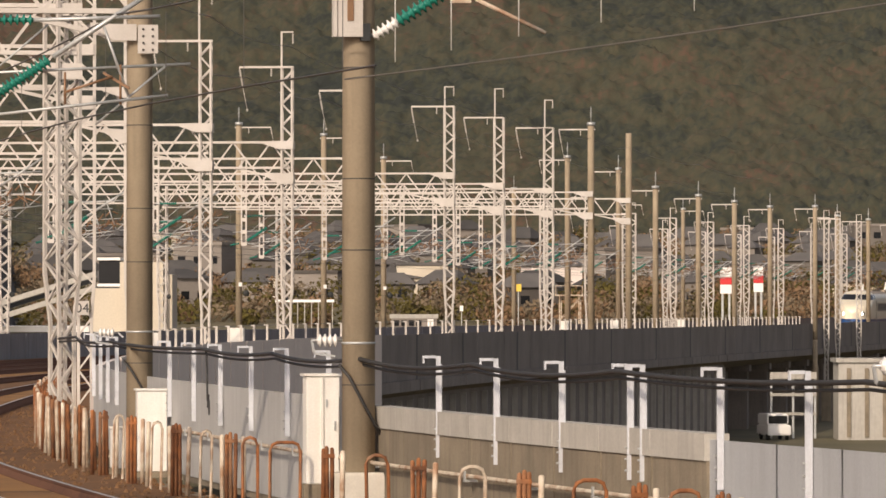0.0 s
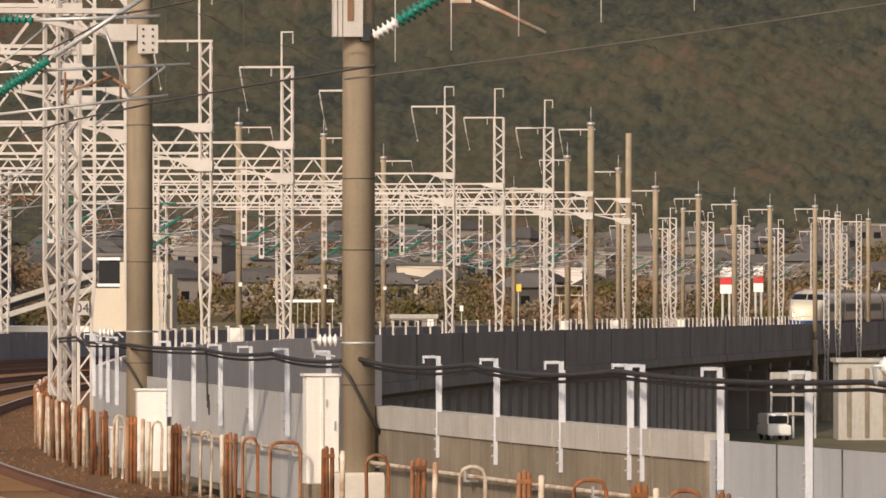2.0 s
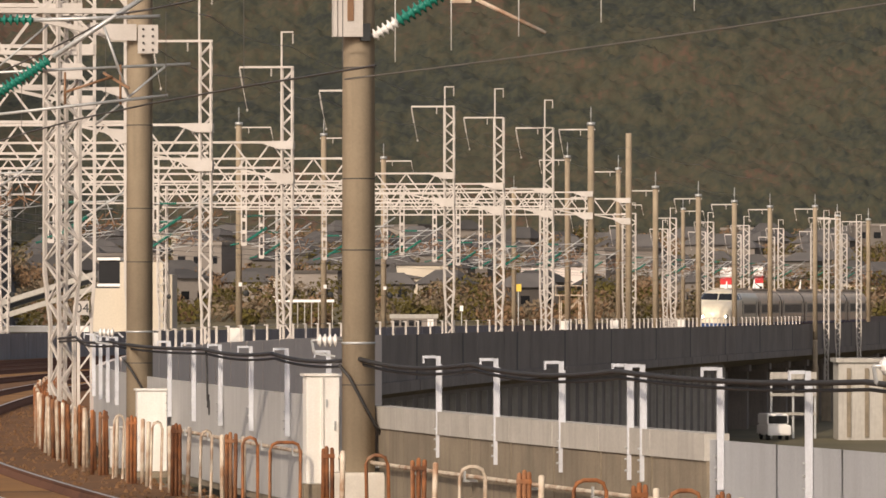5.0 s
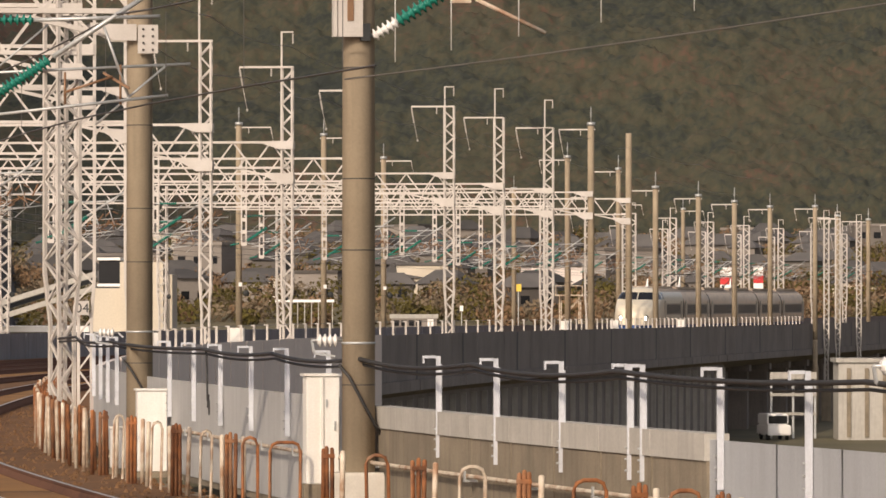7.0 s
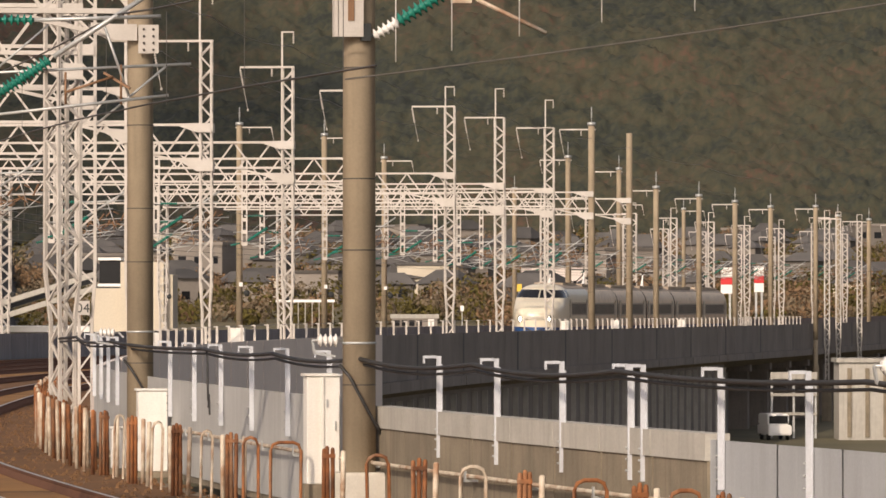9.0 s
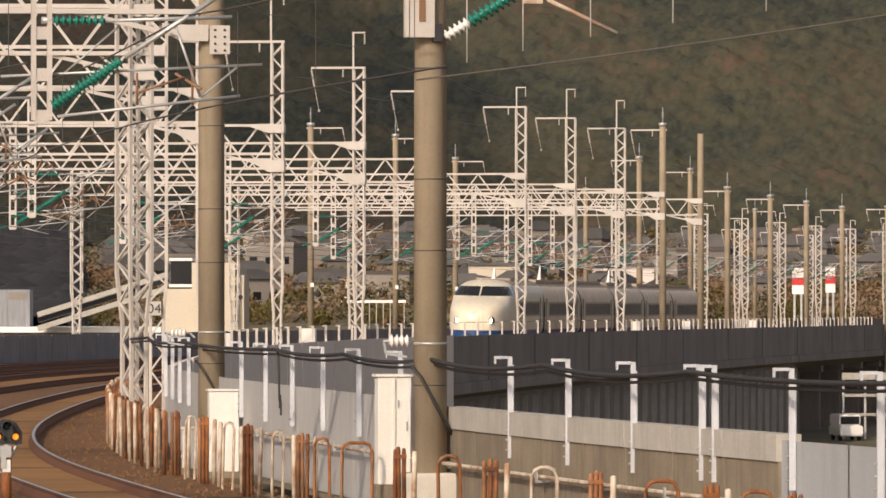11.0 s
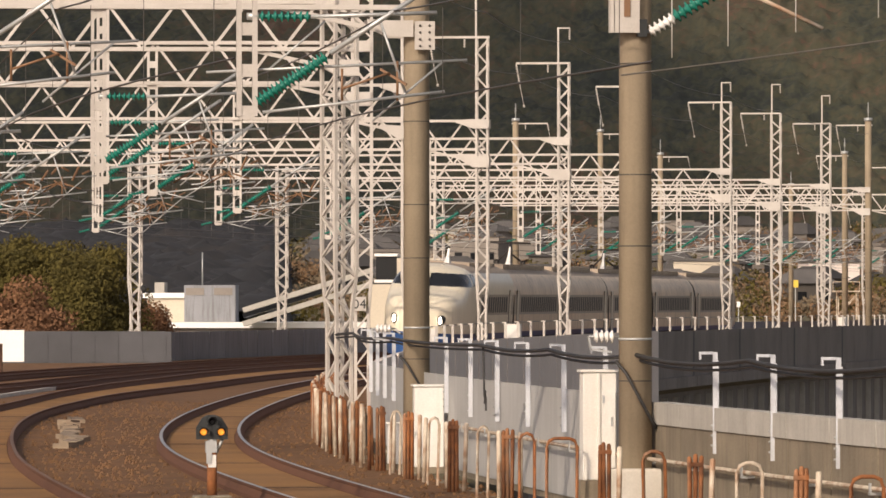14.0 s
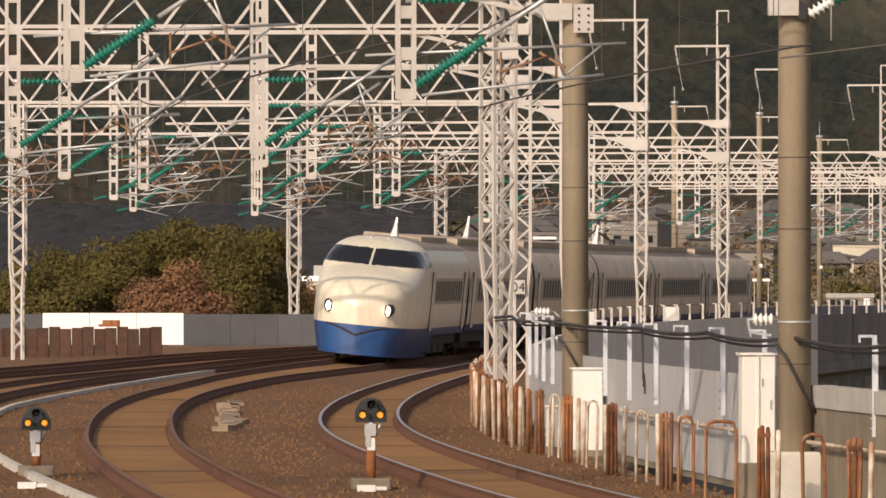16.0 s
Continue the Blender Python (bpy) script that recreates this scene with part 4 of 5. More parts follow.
def near_line():
    """The wires strung past the nearest pole, with pale hangers."""
    w = thing("near_overhead_line", Matrix(), "dark slanting wire with thin pale hangers near the pole", "overhead wire")
    bm = bmesh.new()
    pipe(bm, [(-6.0 + 1.2 * i, 76 - 0.2 * i, 4.72 + 0.155 * i + 0.004 * (i - 6) ** 2) for i in range(4, 13)], 0.011, 5)
    part("wire", bm, M["wire"], w)
    bm = bmesh.new()
    pipe(bm, [(-6.0 + 1.2 * i, 75.0, 7.4) for i in range(13)], 0.011, 5)
    part("messenger_wire", bm, M["wire"], w)
    for x, z in ((-0.58, 5.56), (0.1, 5.7), (0.92, 5.87), (1.92, 6.04), (3.05, 6.18)):
        bm = bmesh.new()
        bar(bm, (x, 75.0, z), (x, 75.0, 7.4), 0.007, n=6)
        part("hanger", bm, M["porcelain"], w)


near_line()


# ---- far lattice masts between the tracks ----
def track_mast(y, off, top):
    p = thing("track_mast", stand(y, off), "white lattice mast between tracks with cantilevers", "catenary mast", "lattice masts beyond the portals")
    lattice_mast(p, 0, top)
    feeder_arm(p, 0, top, 1.4, 0.8)
    drop_arm_z = 5.0
    cantilever(p, 0.0, drop_arm_z, 1.9)


for y in np.arange(420, 640, 24.5):
    track_mast(float(y), -9.3, 9.6)
    if y > 500:
        track_mast(float(y) + 9, -17.8, 9.4)


# ---- fence on the far parapet ----
def parapet_fence():
    for y in list(np.arange(176, 264, 4.0)) + list(np.arange(264, 345, 5.2)) + list(np.arange(346, 500, 2.7)):
        o = 0.48 if y < 264 else 0.2
        p = thing("fence_post", stand(float(y), o), "white bent-top fence post on the parapet", "fence post", "fence posts on the far parapet")
        part("post", shared("fp", lambda bm: (box(bm, (-0.04, -0.03, 1.1), (0.04, 0.03, 1.72)), box(bm, (-0.12, -0.03, 1.68), (-0.041, 0.03, 1.72))), M["white_steel"]), None, p)
    bm = bmesh.new()
    pipe(bm, [plan(y, 0.3 if y < 264 else 0.05, 1.69) for y in np.arange(176, 520, 4)], 0.012, 4)
    tagged(part("fence_wire", bm, M["wire"]), "thin wire strung along the parapet fence posts", "wire")
    for y in (190, 222, 352, 378, 420):
        b = thing("trackside_box", stand(float(y), 0.1), "small white equipment box on the parapet", "box", "equipment boxes on the far parapet")
        part("body", shared("tb", lambda bm: box(bm, (-0.25, -0.25, 1.12), (0.25, 0.25, 1.62)), M["box"]), None, b)


parapet_fence()


# ---- dwarf signals, trough, small things on the ballast ----
def dwarf_signal(y, off, up=0.0):
    s = thing("dwarf_signal", stand(y, off, -0.2), "black dwarf signal with two amber lights on a short post", "signal", "dwarf signals between the tracks")
    bm = bmesh.new()
    box(bm, (-0.26, -0.2, 0.0), (0.26, 0.2, 0.16))
    bmesh.ops.bevel(bm, geom=bm.edges[:], offset=0.02, segments=1, affect="EDGES")
    part("base", bm, M["concrete"], s, "concrete block")
    bm = bmesh.new()
    bar(bm, (0, 0, 0.16), (0, 0, 0.5 + up), 0.07, n=10)
    part("post", bm, M["rust"], s, "rust-brown pipe post")
    bm = bmesh.new()
    box(bm, (-0.06, -0.085, 0.3 + up), (0.05, -0.072, 0.47 + up))
    part("tag", bm, M["porcelain"], s, "white tag")
    bm = bmesh.new()
    box(bm, (-0.09, -0.08, 0.5 + up), (0.06, 0.05, 0.66 + up))
    box(bm, (-0.08, -0.1, 0.35 + up), (-0.01, -0.02, 0.5 + up))
    bar(bm, (0.06, 0, 0.5 + up), (0.16, 0, 0.72 + up), 0.025, n=6)
    bar(bm, (0, 0, 0.66 + up), (0, 0, 0.679 + up), 0.06, n=8)
    part("bracket", bm, M["galv"], s, "grey cable bracket")
    bm = bmesh.new()
    pts = [(-0.21, 0.68), (0.21, 0.68), (0.21, 0.84), (0.13, 0.97), (0.05, 1.01), (-0.05, 1.01), (-0.13, 0.97), (-0.21, 0.84)]
    a = [bm.verts.new((x, -0.06, z)) for x, z in [(q, h + up) for q, h in pts]]
    b = [bm.verts.new((x, 0.1, z)) for x, z in [(q, h + up) for q, h in pts]]
    bm.faces.new(a), bm.faces.new(b[::-1])
    for i in range(8):
        bm.faces.new((a[i], b[i], b[(i + 1) % 8], a[(i + 1) % 8]))
    head = part("head", bm, M["black"], s, "black signal head")
    for x, z in ((-0.12, 0.78 + up), (0.12, 0.78 + up), (0.0, 0.92 + up)):
        bm = bmesh.new()
        n = 12
        inner = [[bm.verts.new((x + r * math.cos(t), yy, z + r * math.sin(t))) for t in [math.pi * (-0.15 + 1.3 * i / n) for i in range(n + 1)]] for r, yy in ((0.068, -0.06), (0.068, -0.17), (0.076, -0.17), (0.076, -0.06))]
        for p, q in zip(inner, inner[1:]):
            for i in range(n):
                bm.faces.new((p[i], p[i + 1], q[i + 1], q[i]))
        part("hood", bm, M["black"], head)
        bm = bmesh.new()
        lathe(bm, [(0.045, 0), (0.038, 0.02), (0.02, 0.03)], (x, -0.062, z), (0, -1, 0), n=14)
        part("lens", bm, M["amber"] if x else M["glass"], head, "glowing amber lens" if x else "unlit lens")


dwarf_signal(84.6, -4.63, 0.24)
dwarf_signal(90.5, -9.0)


def plates():
    for y, off in ((83.9, -4.68), (85.5, -9.2)):
        p = thing("marker_board", stand(y, off, -0.2), "small white marker board lying on the ballast", "marker", "marker boards on the ballast")
        part("board", shared("marker", lambda bm: (box(bm, (-0.2, 0, 0.0), (0.05, 0.02, 0.09)), box(bm, (0.06, 0, 0.02), (0.2, 0.02, 0.07))), M["porcelain"]), None, p)


plates()


def troughs():
    def off(y):
        return -8.5 - min(max(y - 75, 0), 60) * 0.04
    bm = bmesh.new()
    rings = [[bm.verts.new(plan(float(y), off(y) + o, z)) for o, z in ((-0.07, -0.2), (-0.06, -0.1), (0.06, -0.1), (0.07, -0.2))] for y in np.arange(66, 420, 2)]
    for a, b in zip(rings, rings[1:]):
        for j in range(3):
            bm.faces.new((a[j], b[j], b[j + 1], a[j + 1]))
    tagged(part("cable_trough", bm, M["trough"]), "pale concrete cable trough curving beside the track", "cable trough", kind="structure")
    rng = random.Random(4)
    for k in range(16):
        f = k / 15
        p = thing("trough_lid", pose(-12.2 - 2.3 * f + rng.uniform(-0.12, 0.12), 116 + 22 * f + rng.uniform(-0.5, 0.5), -0.2, rng.uniform(-5, 5), rng.uniform(-5, 5), rng.uniform(-15, 15)), "dirty pale trough lid lying in the ballast", "lid", "loose trough lids")
        part("slab", shared("lid", lambda bm: box(bm, (-0.16, -0.3, -0.04), (0.16, 0.3, 0.1)), M["trough_old"]), None, p)


troughs()


# ---- behind the outer parapet ----
def old_posts():
    for i in range(15):
        p = thing("sleeper_post", pose(-32.4 + i * 0.42, 226 + 0.1 * (i % 2), 0), "rusty brown upright sleeper post", "post", "sleeper posts beside the yard")
        part("post", shared(f"sl{i % 3}", lambda bm: box(bm, (-0.195, -0.1, -0.26), (0.195, 0.1, 0.78 + 0.04 * (i % 3))), M["old_wood"]), None, p)
    b = thing("tool_heap", pose(-28.2, 226.0, 0), "red-brown box resting on the sleeper posts", "box")
    part("box", shared("heap", lambda bm: (box(bm, (-0.3, -0.15, 0.862), (0.3, 0.25, 1.1)), box(bm, (-0.45, -0.1, 0.862), (-0.31, 0.2, 0.95))), M["rust"]), None, b)


old_posts()


def tree(x, y, height, spread, mat, label, seed):
    rng = np.random.default_rng(seed)
    t = thing("tree", Matrix.Translation((x, y, -7.6)), label, "tree", "trees behind the outer parapet")
    bm = bmesh.new()
    pipe(bm, [(0, 0, 0), (0.1, 0, height * 0.25), (-0.1, 0.1, height * 0.5), (0.1, 0, height * 0.75)], 0.22, 8)
    part("trunk", bm, M["bark"], t)
    centres, sizes = [], []
    for i in range(60):
        a, h = rng.uniform(0, 2 * math.pi), rng.uniform(0.35, 0.95)
        r = spread * rng.uniform(0.2, 0.85) * math.sqrt(max(0.12, 1 - ((h - 0.5) / 0.5) ** 2))
        centres.append((r * math.cos(a), r * math.sin(a), height * h))
        k = rng.uniform(0.8, 1.5)
        sizes.append((k, k, k * 0.75))
    for i in range(7):
        c = centres[i]
        bm = bmesh.new()
        bar(bm, (0, 0, height * rng.uniform(0.3, 0.6)), c, 0.07, n=6)
        part("limb", bm, M["bark"], t)
    v, f = leaf_cloud(centres, sizes, 640, 0.085, seed)
    ob = new("crown", cloud_mesh("crown", v, f, mat))
    ob.parent = t


for i, (u, d, top, w, kind) in enumerate(((-46.0, 334, 3.3, 2.6, 0), (-43.4, 336, 3.9, 2.8, 0), (-41.2, 334, 4.6, 3.0, 0), (-38.8, 336, 5.3, 3.2, 0), (-36.2, 338, 5.6, 3.2, 0), (-34.6, 334, 4.6, 2.4, 0),
                                          (-35.4, 318, 3.3, 2.1, 1), (-37.6, 319, 2.3, 1.6, 1), (-31.9, 346, 1.9, 0.9, 1), (-48.2, 345, 2.6, 2.0, 0), (-42.5, 322, 2.6, 2.4, 0), (-39.8, 324, 3.2, 2.4, 0), (-33.5, 337, 5.3, 2.3, 0), (-37.5, 336, 5.9, 2.8, 0), (-40.2, 340, 5.4, 2.8, 0), (-44.8, 338, 4.3, 2.8, 0))):
    tree(u, d, top + 7.6, w, M["leaf_red"] if kind else M["leaf_green"], "russet autumn tree behind the parapet" if kind else "dense olive-green tree behind the parapet", 40 + i)


# ---- town ----
def house(x, y, w, d, h, rise, turn, wall, roof, kind="house"):
    e = thing(kind, Matrix.Translation((x, y, land_z(y) - 0.1)) @ Matrix.Rotation(radians(turn), 4, "Z"), "town house with a grey tiled roof" if rise else "flat-roofed pale town building", "house" if rise else "building", "town houses" if rise else "town buildings")
    bm = bmesh.new()
    box(bm, (-w / 2, -d / 2, 0), (w / 2, d / 2, h))
    part("wall", bm, wall, e)
    bm = bmesh.new()
    if rise:
        o = 0.5
        a = [bm.verts.new((sx * (w / 2 + o), sy * (d / 2 + o), h + 0.01)) for sx, sy in ((-1, -1), (1, -1), (1, 1), (-1, 1))]
        b = [bm.verts.new((sx * (w / 2 - d * 0.25), 0, h + rise)) for sx in (-1, 1)]
        for f in ((a[0], a[1], b[1], b[0]), (a[2], a[3], b[0], b[1]), (a[1], a[2], b[1]), (a[3], a[0], b[0]), (a[3], a[2], a[1], a[0])):
            bm.faces.new(f)
    else:
        box(bm, (-w / 2 - 0.2, -d / 2 - 0.2, h + 0.004), (w / 2 + 0.2, d / 2 + 0.2, h + 0.5))
    part("roof", bm, roof, e)
    storeys = max(1, int(h / 2.9))
    cols = max(2, int(w / 2.6))
    for s in range(storeys):
        for c in range(cols):
            xx, zz = -w / 2 + w * (c + 0.5) / cols, 1.0 + s * 2.9
            part("window", shared("win", lambda bm: box(bm, (-0.7, -0.05, 0), (0.7, 0.02, 1.2)), M["glass"]), None, e, "", pose(xx, -d / 2, zz))
    return e


def town():
    rng = random.Random(11)
    placed = []
    for i in range(260):
        y = 880 + 400 * rng.random() ** 0.8
        u = rng.uniform(-0.066, 0.085)
        flat = rng.random() < 0.12
        w, d = rng.uniform(4.5, 7.5), rng.uniform(4.5, 7)
        h = rng.uniform(4, 7) if flat else rng.uniform(2.6, 4.6)
        x = u * y
        if y < 1000 and abs(x - float(np.interp(y, LINE_Y, LINE_X))) < 26 or any(abs(x - a) < 9 and abs(y - b) < 11 for a, b in placed):
            continue
        placed.append((x, y))
        house(x, y, w * (1.4 if flat else 1), d, h, 0 if flat else rng.uniform(1.4, 2.3), rng.uniform(-35, 35), M["beige_wall"] if rng.random() < 0.08 else M["town_wall"], M["town_roof"] if not flat else M["town_wall"])
    for k, mat in enumerate(("russet_scrub", "leaf_green", "scrub")):
        c, s = [], []
        for i in range(230):
            y = rng.uniform(820, 1320)
            x = rng.uniform(-0.068, 0.09) * y
            if abs(x - float(np.interp(min(y, 1000), LINE_Y, LINE_X))) < 28:
                continue
            r = rng.uniform(1.2, 3.0)
            c.append((x, y, land_z(y) + r * 0.7))
            s.append((r * 1.4, r * 1.4, r))
        v, f = leaf_cloud(c, s, 260, 0.3, 8 + k)
        tagged(new("shrubs", cloud_mesh("shrubs", v, f, M[mat])), ("russet autumn shrubs", "olive garden trees", "dry brown scrub")[k] + " among the houses", "shrubs", kind="stuff")


town()


def beige_building():
    b = thing("station_building", Matrix.Translation((-20.3, 400, -7.6)), "beige rendered building with a dark upper window", "building")
    for name, lo, hi in (("wall", (-2.4, 0, 0), (-0.6, 8, 10.9)), ("wall", (-0.59, -0.4, 0), (2.2, 8, 12.6)), ("wall", (2.21, 0.5, 0), (2.75, 8, 11.8))):
        bm = bmesh.new()
        box(bm, lo, hi)
        part(name, bm, M["beige_wall"], b)
    bm = bmesh.new()
    box(bm, (-2.0, 0.5, 11.2), (-0.6, 5, 12.7))
    w = part("window", bm, M["glass"], b, "large dark window")
    for z in (11.02, 12.72):
        bm = bmesh.new()
        box(bm, (-2.1, 0.3, z), (-0.6, 5, z + 0.18))
        part("frame", bm, M["white_sheet"], w)
    bm = bmesh.new()
    box(bm, (-2.2, 0.2, 10.92), (-0.6, 6, 11.01))
    part("ledge", bm, M["town_roof"], b)
    # long low shed with a pale roof, a plant box on it and a sloping covered stair
    s = thing("shed", Matrix.Translation((-36, 430, -7.6)), "long low shed with a white roof edge", "shed")
    bm = bmesh.new()
    box(bm, (-9, 0, 0), (11, 9, 7.9))
    part("wall", bm, M["town_wall"], s)
    bm = bmesh.new()
    box(bm, (-9.4, -0.4, 7.91), (11.4, 9.4, 8.3))
    part("roof", bm, M["white_sheet"], s)
    bm = bmesh.new()
    box(bm, (-1.6, 3, 8.31), (2.0, 6, 10.9))
    plant = part("plant_box", bm, M["grey_panel"], s, "grey plant box")
    for x in (-1.5, 0.5):
        bm = bmesh.new()
        box(bm, (x, 2.96, 10.2), (x + 1.3, 2.998, 10.7))
        part("louvre", bm, M["town_wall"], plant)
    bm = bmesh.new()
    bar(bm, (-0.4, 4, 10.902), (-0.4, 4, 13.2), 0.05, n=6)
    part("aerial", bm, M["galv"], plant)
    c = thing("covered_stair", Matrix.Translation((-29, 428, -7.6)), "sloping covered stair with pale roof and dark openings", "stair")
    for k, (z, mat, name) in enumerate(((0.0, "pale_concrete", "parapet"), (0.55, "glass", "opening"), (0.95, "pale_concrete", "roof"))):
        bm = bmesh.new()
        bar(bm, (-4, 0.0, 8.2 + z), (5, 0.0, 11.0 + z), 2.0, 0.36 if k != 1 else 0.3)
        part(name, bm, M[mat], c)


beige_building()


def pavilion():
    p = thing("pavilion", Matrix.Translation((-39.0, 438, -7.6)), "low open pavilion with a white stepped flat roof", "pavilion")
    for name, lo, hi, mat in (("roof", (-2.0, 0, 10.0), (1.8, 4, 10.35), "white_sheet"), ("upper_roof", (-1.2, 0.6, 10.352), (-0.5, 3, 11.1), "pale_concrete"), ("wall", (-1.7, 0.3, 0), (1.5, 3.7, 9.998), "beige_wall")):
        bm = bmesh.new()
        box(bm, lo, hi)
        part(name, bm, M[mat], p)


pavilion()


def street():
    v = thing("van", Matrix.Translation((24.3, 446, -7.6)) @ Matrix.Rotation(radians(8), 4, "Z"), "white van parked under the viaduct", "van")
    bm = bmesh.new()
    box(bm, (-0.85, 0, 0.35), (0.85, 4.4, 1.1))
    box(bm, (-0.78, 0.7, 1.101), (0.78, 4.4, 1.9))
    bmesh.ops.bevel(bm, geom=bm.edges[:], offset=0.08, segments=2, affect="EDGES")
    part("body", bm, M["white_sheet"], v)
    bm = bmesh.new()
    box(bm, (-0.68, 0.66, 1.2), (0.68, 0.72, 1.75))
    part("windscreen", bm, M["glass"], v)
    for x in (-0.7, 0.7):
        for y in (0.9, 3.5):
            bm = bmesh.new()
            lathe(bm, [(0.3, -0.1), (0.32, -0.05), (0.32, 0.05), (0.3, 0.1)], (x, y, 0.32), (1, 0, 0), n=14)
            part("wheel", bm, M["black"], v)
    b = thing("utility_building", Matrix.Translation((31.5, 447, -7.6)), "pale concrete utility building with streaked wall", "building")
    bm = bmesh.new()
    box(bm, (-2.9, 0, 0), (3, 6, 5.6))
    part("wall", bm, M["pale_concrete"], b)
    bm = bmesh.new()
    box(bm, (-3.1, -0.2, 5.61), (3.2, 6.2, 5.9))
    part("roof", bm, M["pale_concrete"], b)
    for i in range(4):
        bm = bmesh.new()
        box(bm, (-2.3 + i * 1.3, -0.12, 0.2), (-2.0 + i * 1.3, -0.005, 5.2))
        part("pilaster", bm, M["concrete"], b)
    f = thing("steel_frame", Matrix.Translation((25.6, 452, -7.6)), "pale steel frame rack under the viaduct", "frame")
    for x in (-1.6, 0, 1.6):
        bm = bmesh.new()
        bar(bm, (x, 0, 0), (x, 0, 4.6), 0.16)
        part("post", bm, M["galv"], f)
    for z in (1.8, 3.2, 4.6):
        bm = bmesh.new()
        bar(bm, (-1.7, -0.12, z), (1.7, -0.12, z), 0.2 if z < 4 else 0.5)
        part("beam", bm, M["pale_concrete"], f)


street()


def sign(x, y, z, w, h):
    s = thing("billboard", Matrix.Translation((x, y, land_z(y))), "white and red billboard on posts above the town", "billboard", "billboards")
    for k, (a, b, mat) in enumerate(((0, 0.34, "white_sheet"), (0.35, 0.62, "red_sign"), (0.63, 1.0, "white_sheet"))):
        bm = bmesh.new()
        box(bm, (-w / 2, 0, z - land_z(y) + a * h), (w / 2, 0.3, z - land_z(y) + b * h))
        part("face", bm, M[mat], s, "red band" if k == 1 else "white panel")
    for k in (-1, 1):
        bm = bmesh.new()
        bar(bm, (k * w * 0.3, 0.2, 0), (k * w * 0.3, 0.2, z - land_z(y)), 0.25)
        part("post", bm, M["galv"], s)


sign(34.8, 760, 3.2, 1.4, 3.2)
sign(39.3, 770, 3.4, 1.2, 3.2)


def landmarks():
    """The few buildings and signs of the town that stand out between the masts."""
    house(-3.5, 965, 8.0, 6.0, 4.6, 0, 6, M["beige_wall"], M["town_roof"])
    house(-28.0, 952, 7.0, 5.0, 3.2, 1.4, -12, M["beige_wall"], M["town_roof"])
    house(16.5, 940, 8.0, 6.0, 5.2, 1.8, 15, M["grey_wall"], M["town_roof"])
    s = thing("shed", Matrix.Translation((-23.3, 930, land_z(930))), "long white low shed in the town", "shed")
    for name, lo, hi, mat in (("wall", (-3.0, 0, 0), (3.0, 5, 1.5), "white_sheet"), ("roof", (-3.2, -0.2, 1.502), (3.2, 5.2, 1.8), "pale_concrete")):
        bm = bmesh.new()
        box(bm, lo, hi)
        part(name, bm, M[mat], s)
    f = thing("rail_fence", Matrix.Translation((-18.0, 818, land_z(818))), "long white guard rail on short posts", "fence")
    bm = bmesh.new()
    box(bm, (-4.2, 0, 3.5), (3.6, 0.1, 3.85))
    part("rail", bm, M["white_sheet"], f)
    for i in range(9):
        part("post", shared("rail_post", lambda bm: box(bm, (-0.06, 0.02, 0), (0.06, 0.08, 3.498)), M["pale_concrete"]), None, f, "", pose(-4.0 + 0.92 * i, 0, 0))
    for x, y, z, w, h, mat, label in ((9.75, 800, 3.5, 0.75, 0.95, "amber_paint", "yellow square sign on a post"), (2.4, 800, 0.95, 0.45, 0.7, "white_sheet", "small white sign on a post")):
        g = thing("sign", Matrix.Translation((x, y, land_z(y))), label, "sign")
        bm = bmesh.new()
        box(bm, (-w / 2, 0, z - land_z(y)), (w / 2, 0.08, z + h - land_z(y)))
        part("face", bm, M[mat], g)
        bm = bmesh.new()
        bar(bm, (0, 0.12, 0), (0, 0.12, z + h / 2 - land_z(y)), 0.1)
        part("post", bm, M["galv"], g)
    t = thing("scaffold", stand(560, -27.8, 0), "tan steel work platform on braced legs", "platform")
    for x in (-0.9, 0.9):
        for y in (-0.5, 0.5):
            part("leg", shared("scaffold_leg", lambda bm: bar(bm, (0, 0, -7.0), (0, 0, 3.4), 0.09), M["pale_pipe"]), None, t, "", pose(x, y, 0))
        part("brace", shared(f"scaffold_brace{x}", lambda bm: bar(bm, (-0.9, -0.5 * x, 1.2), (0.9, -0.5 * x, 3.2), 0.06), M["pale_pipe"]), None, t)
    part("deck", shared("scaffold_deck", lambda bm: (box(bm, (-1.3, -0.7, 3.402), (1.3, 0.7, 3.52)), box(bm, (-1.25, -0.65, 4.3), (1.25, -0.6, 4.36)), box(bm, (-1.25, -0.65, 3.521), (-1.2, -0.6, 4.299)), box(bm, (1.2, -0.65, 3.521), (1.25, -0.6, 4.299))), M["pale_pipe"]), None, t, "platform deck with a handrail")


landmarks()


def lineside_hut():
    h = thing("lineside_hut", Matrix.Translation((-2.15, 458, -7.6)), "low grey hut with a pale flat roof beyond the tracks", "hut")
    bm = bmesh.new()
    box(bm, (-1.7, 0.1, 0), (1.7, 4, 8.75))
    part("wall", bm, M["town_wall"], h)
    bm = bmesh.new()
    box(bm, (-1.8, 0, 8.752), (1.8, 4.1, 9.06))
    part("roof", bm, M["pale_concrete"], h, "pale flat roof")
    for x in (-1.3, -0.75, -0.2, 0.35):
        part("window", shared("hut_win", lambda bm: box(bm, (-0.2, 0.06, 8.2), (0.2, 0.098, 8.62)), M["glass"]), None, h, "", pose(x, 0, 0))
    part("door_panel", shared("hut_door", lambda bm: box(bm, (1.0, 0.05, 7.6), (1.45, 0.098, 8.7)), M["white_sheet"]), None, h, "white door panel")


lineside_hut()


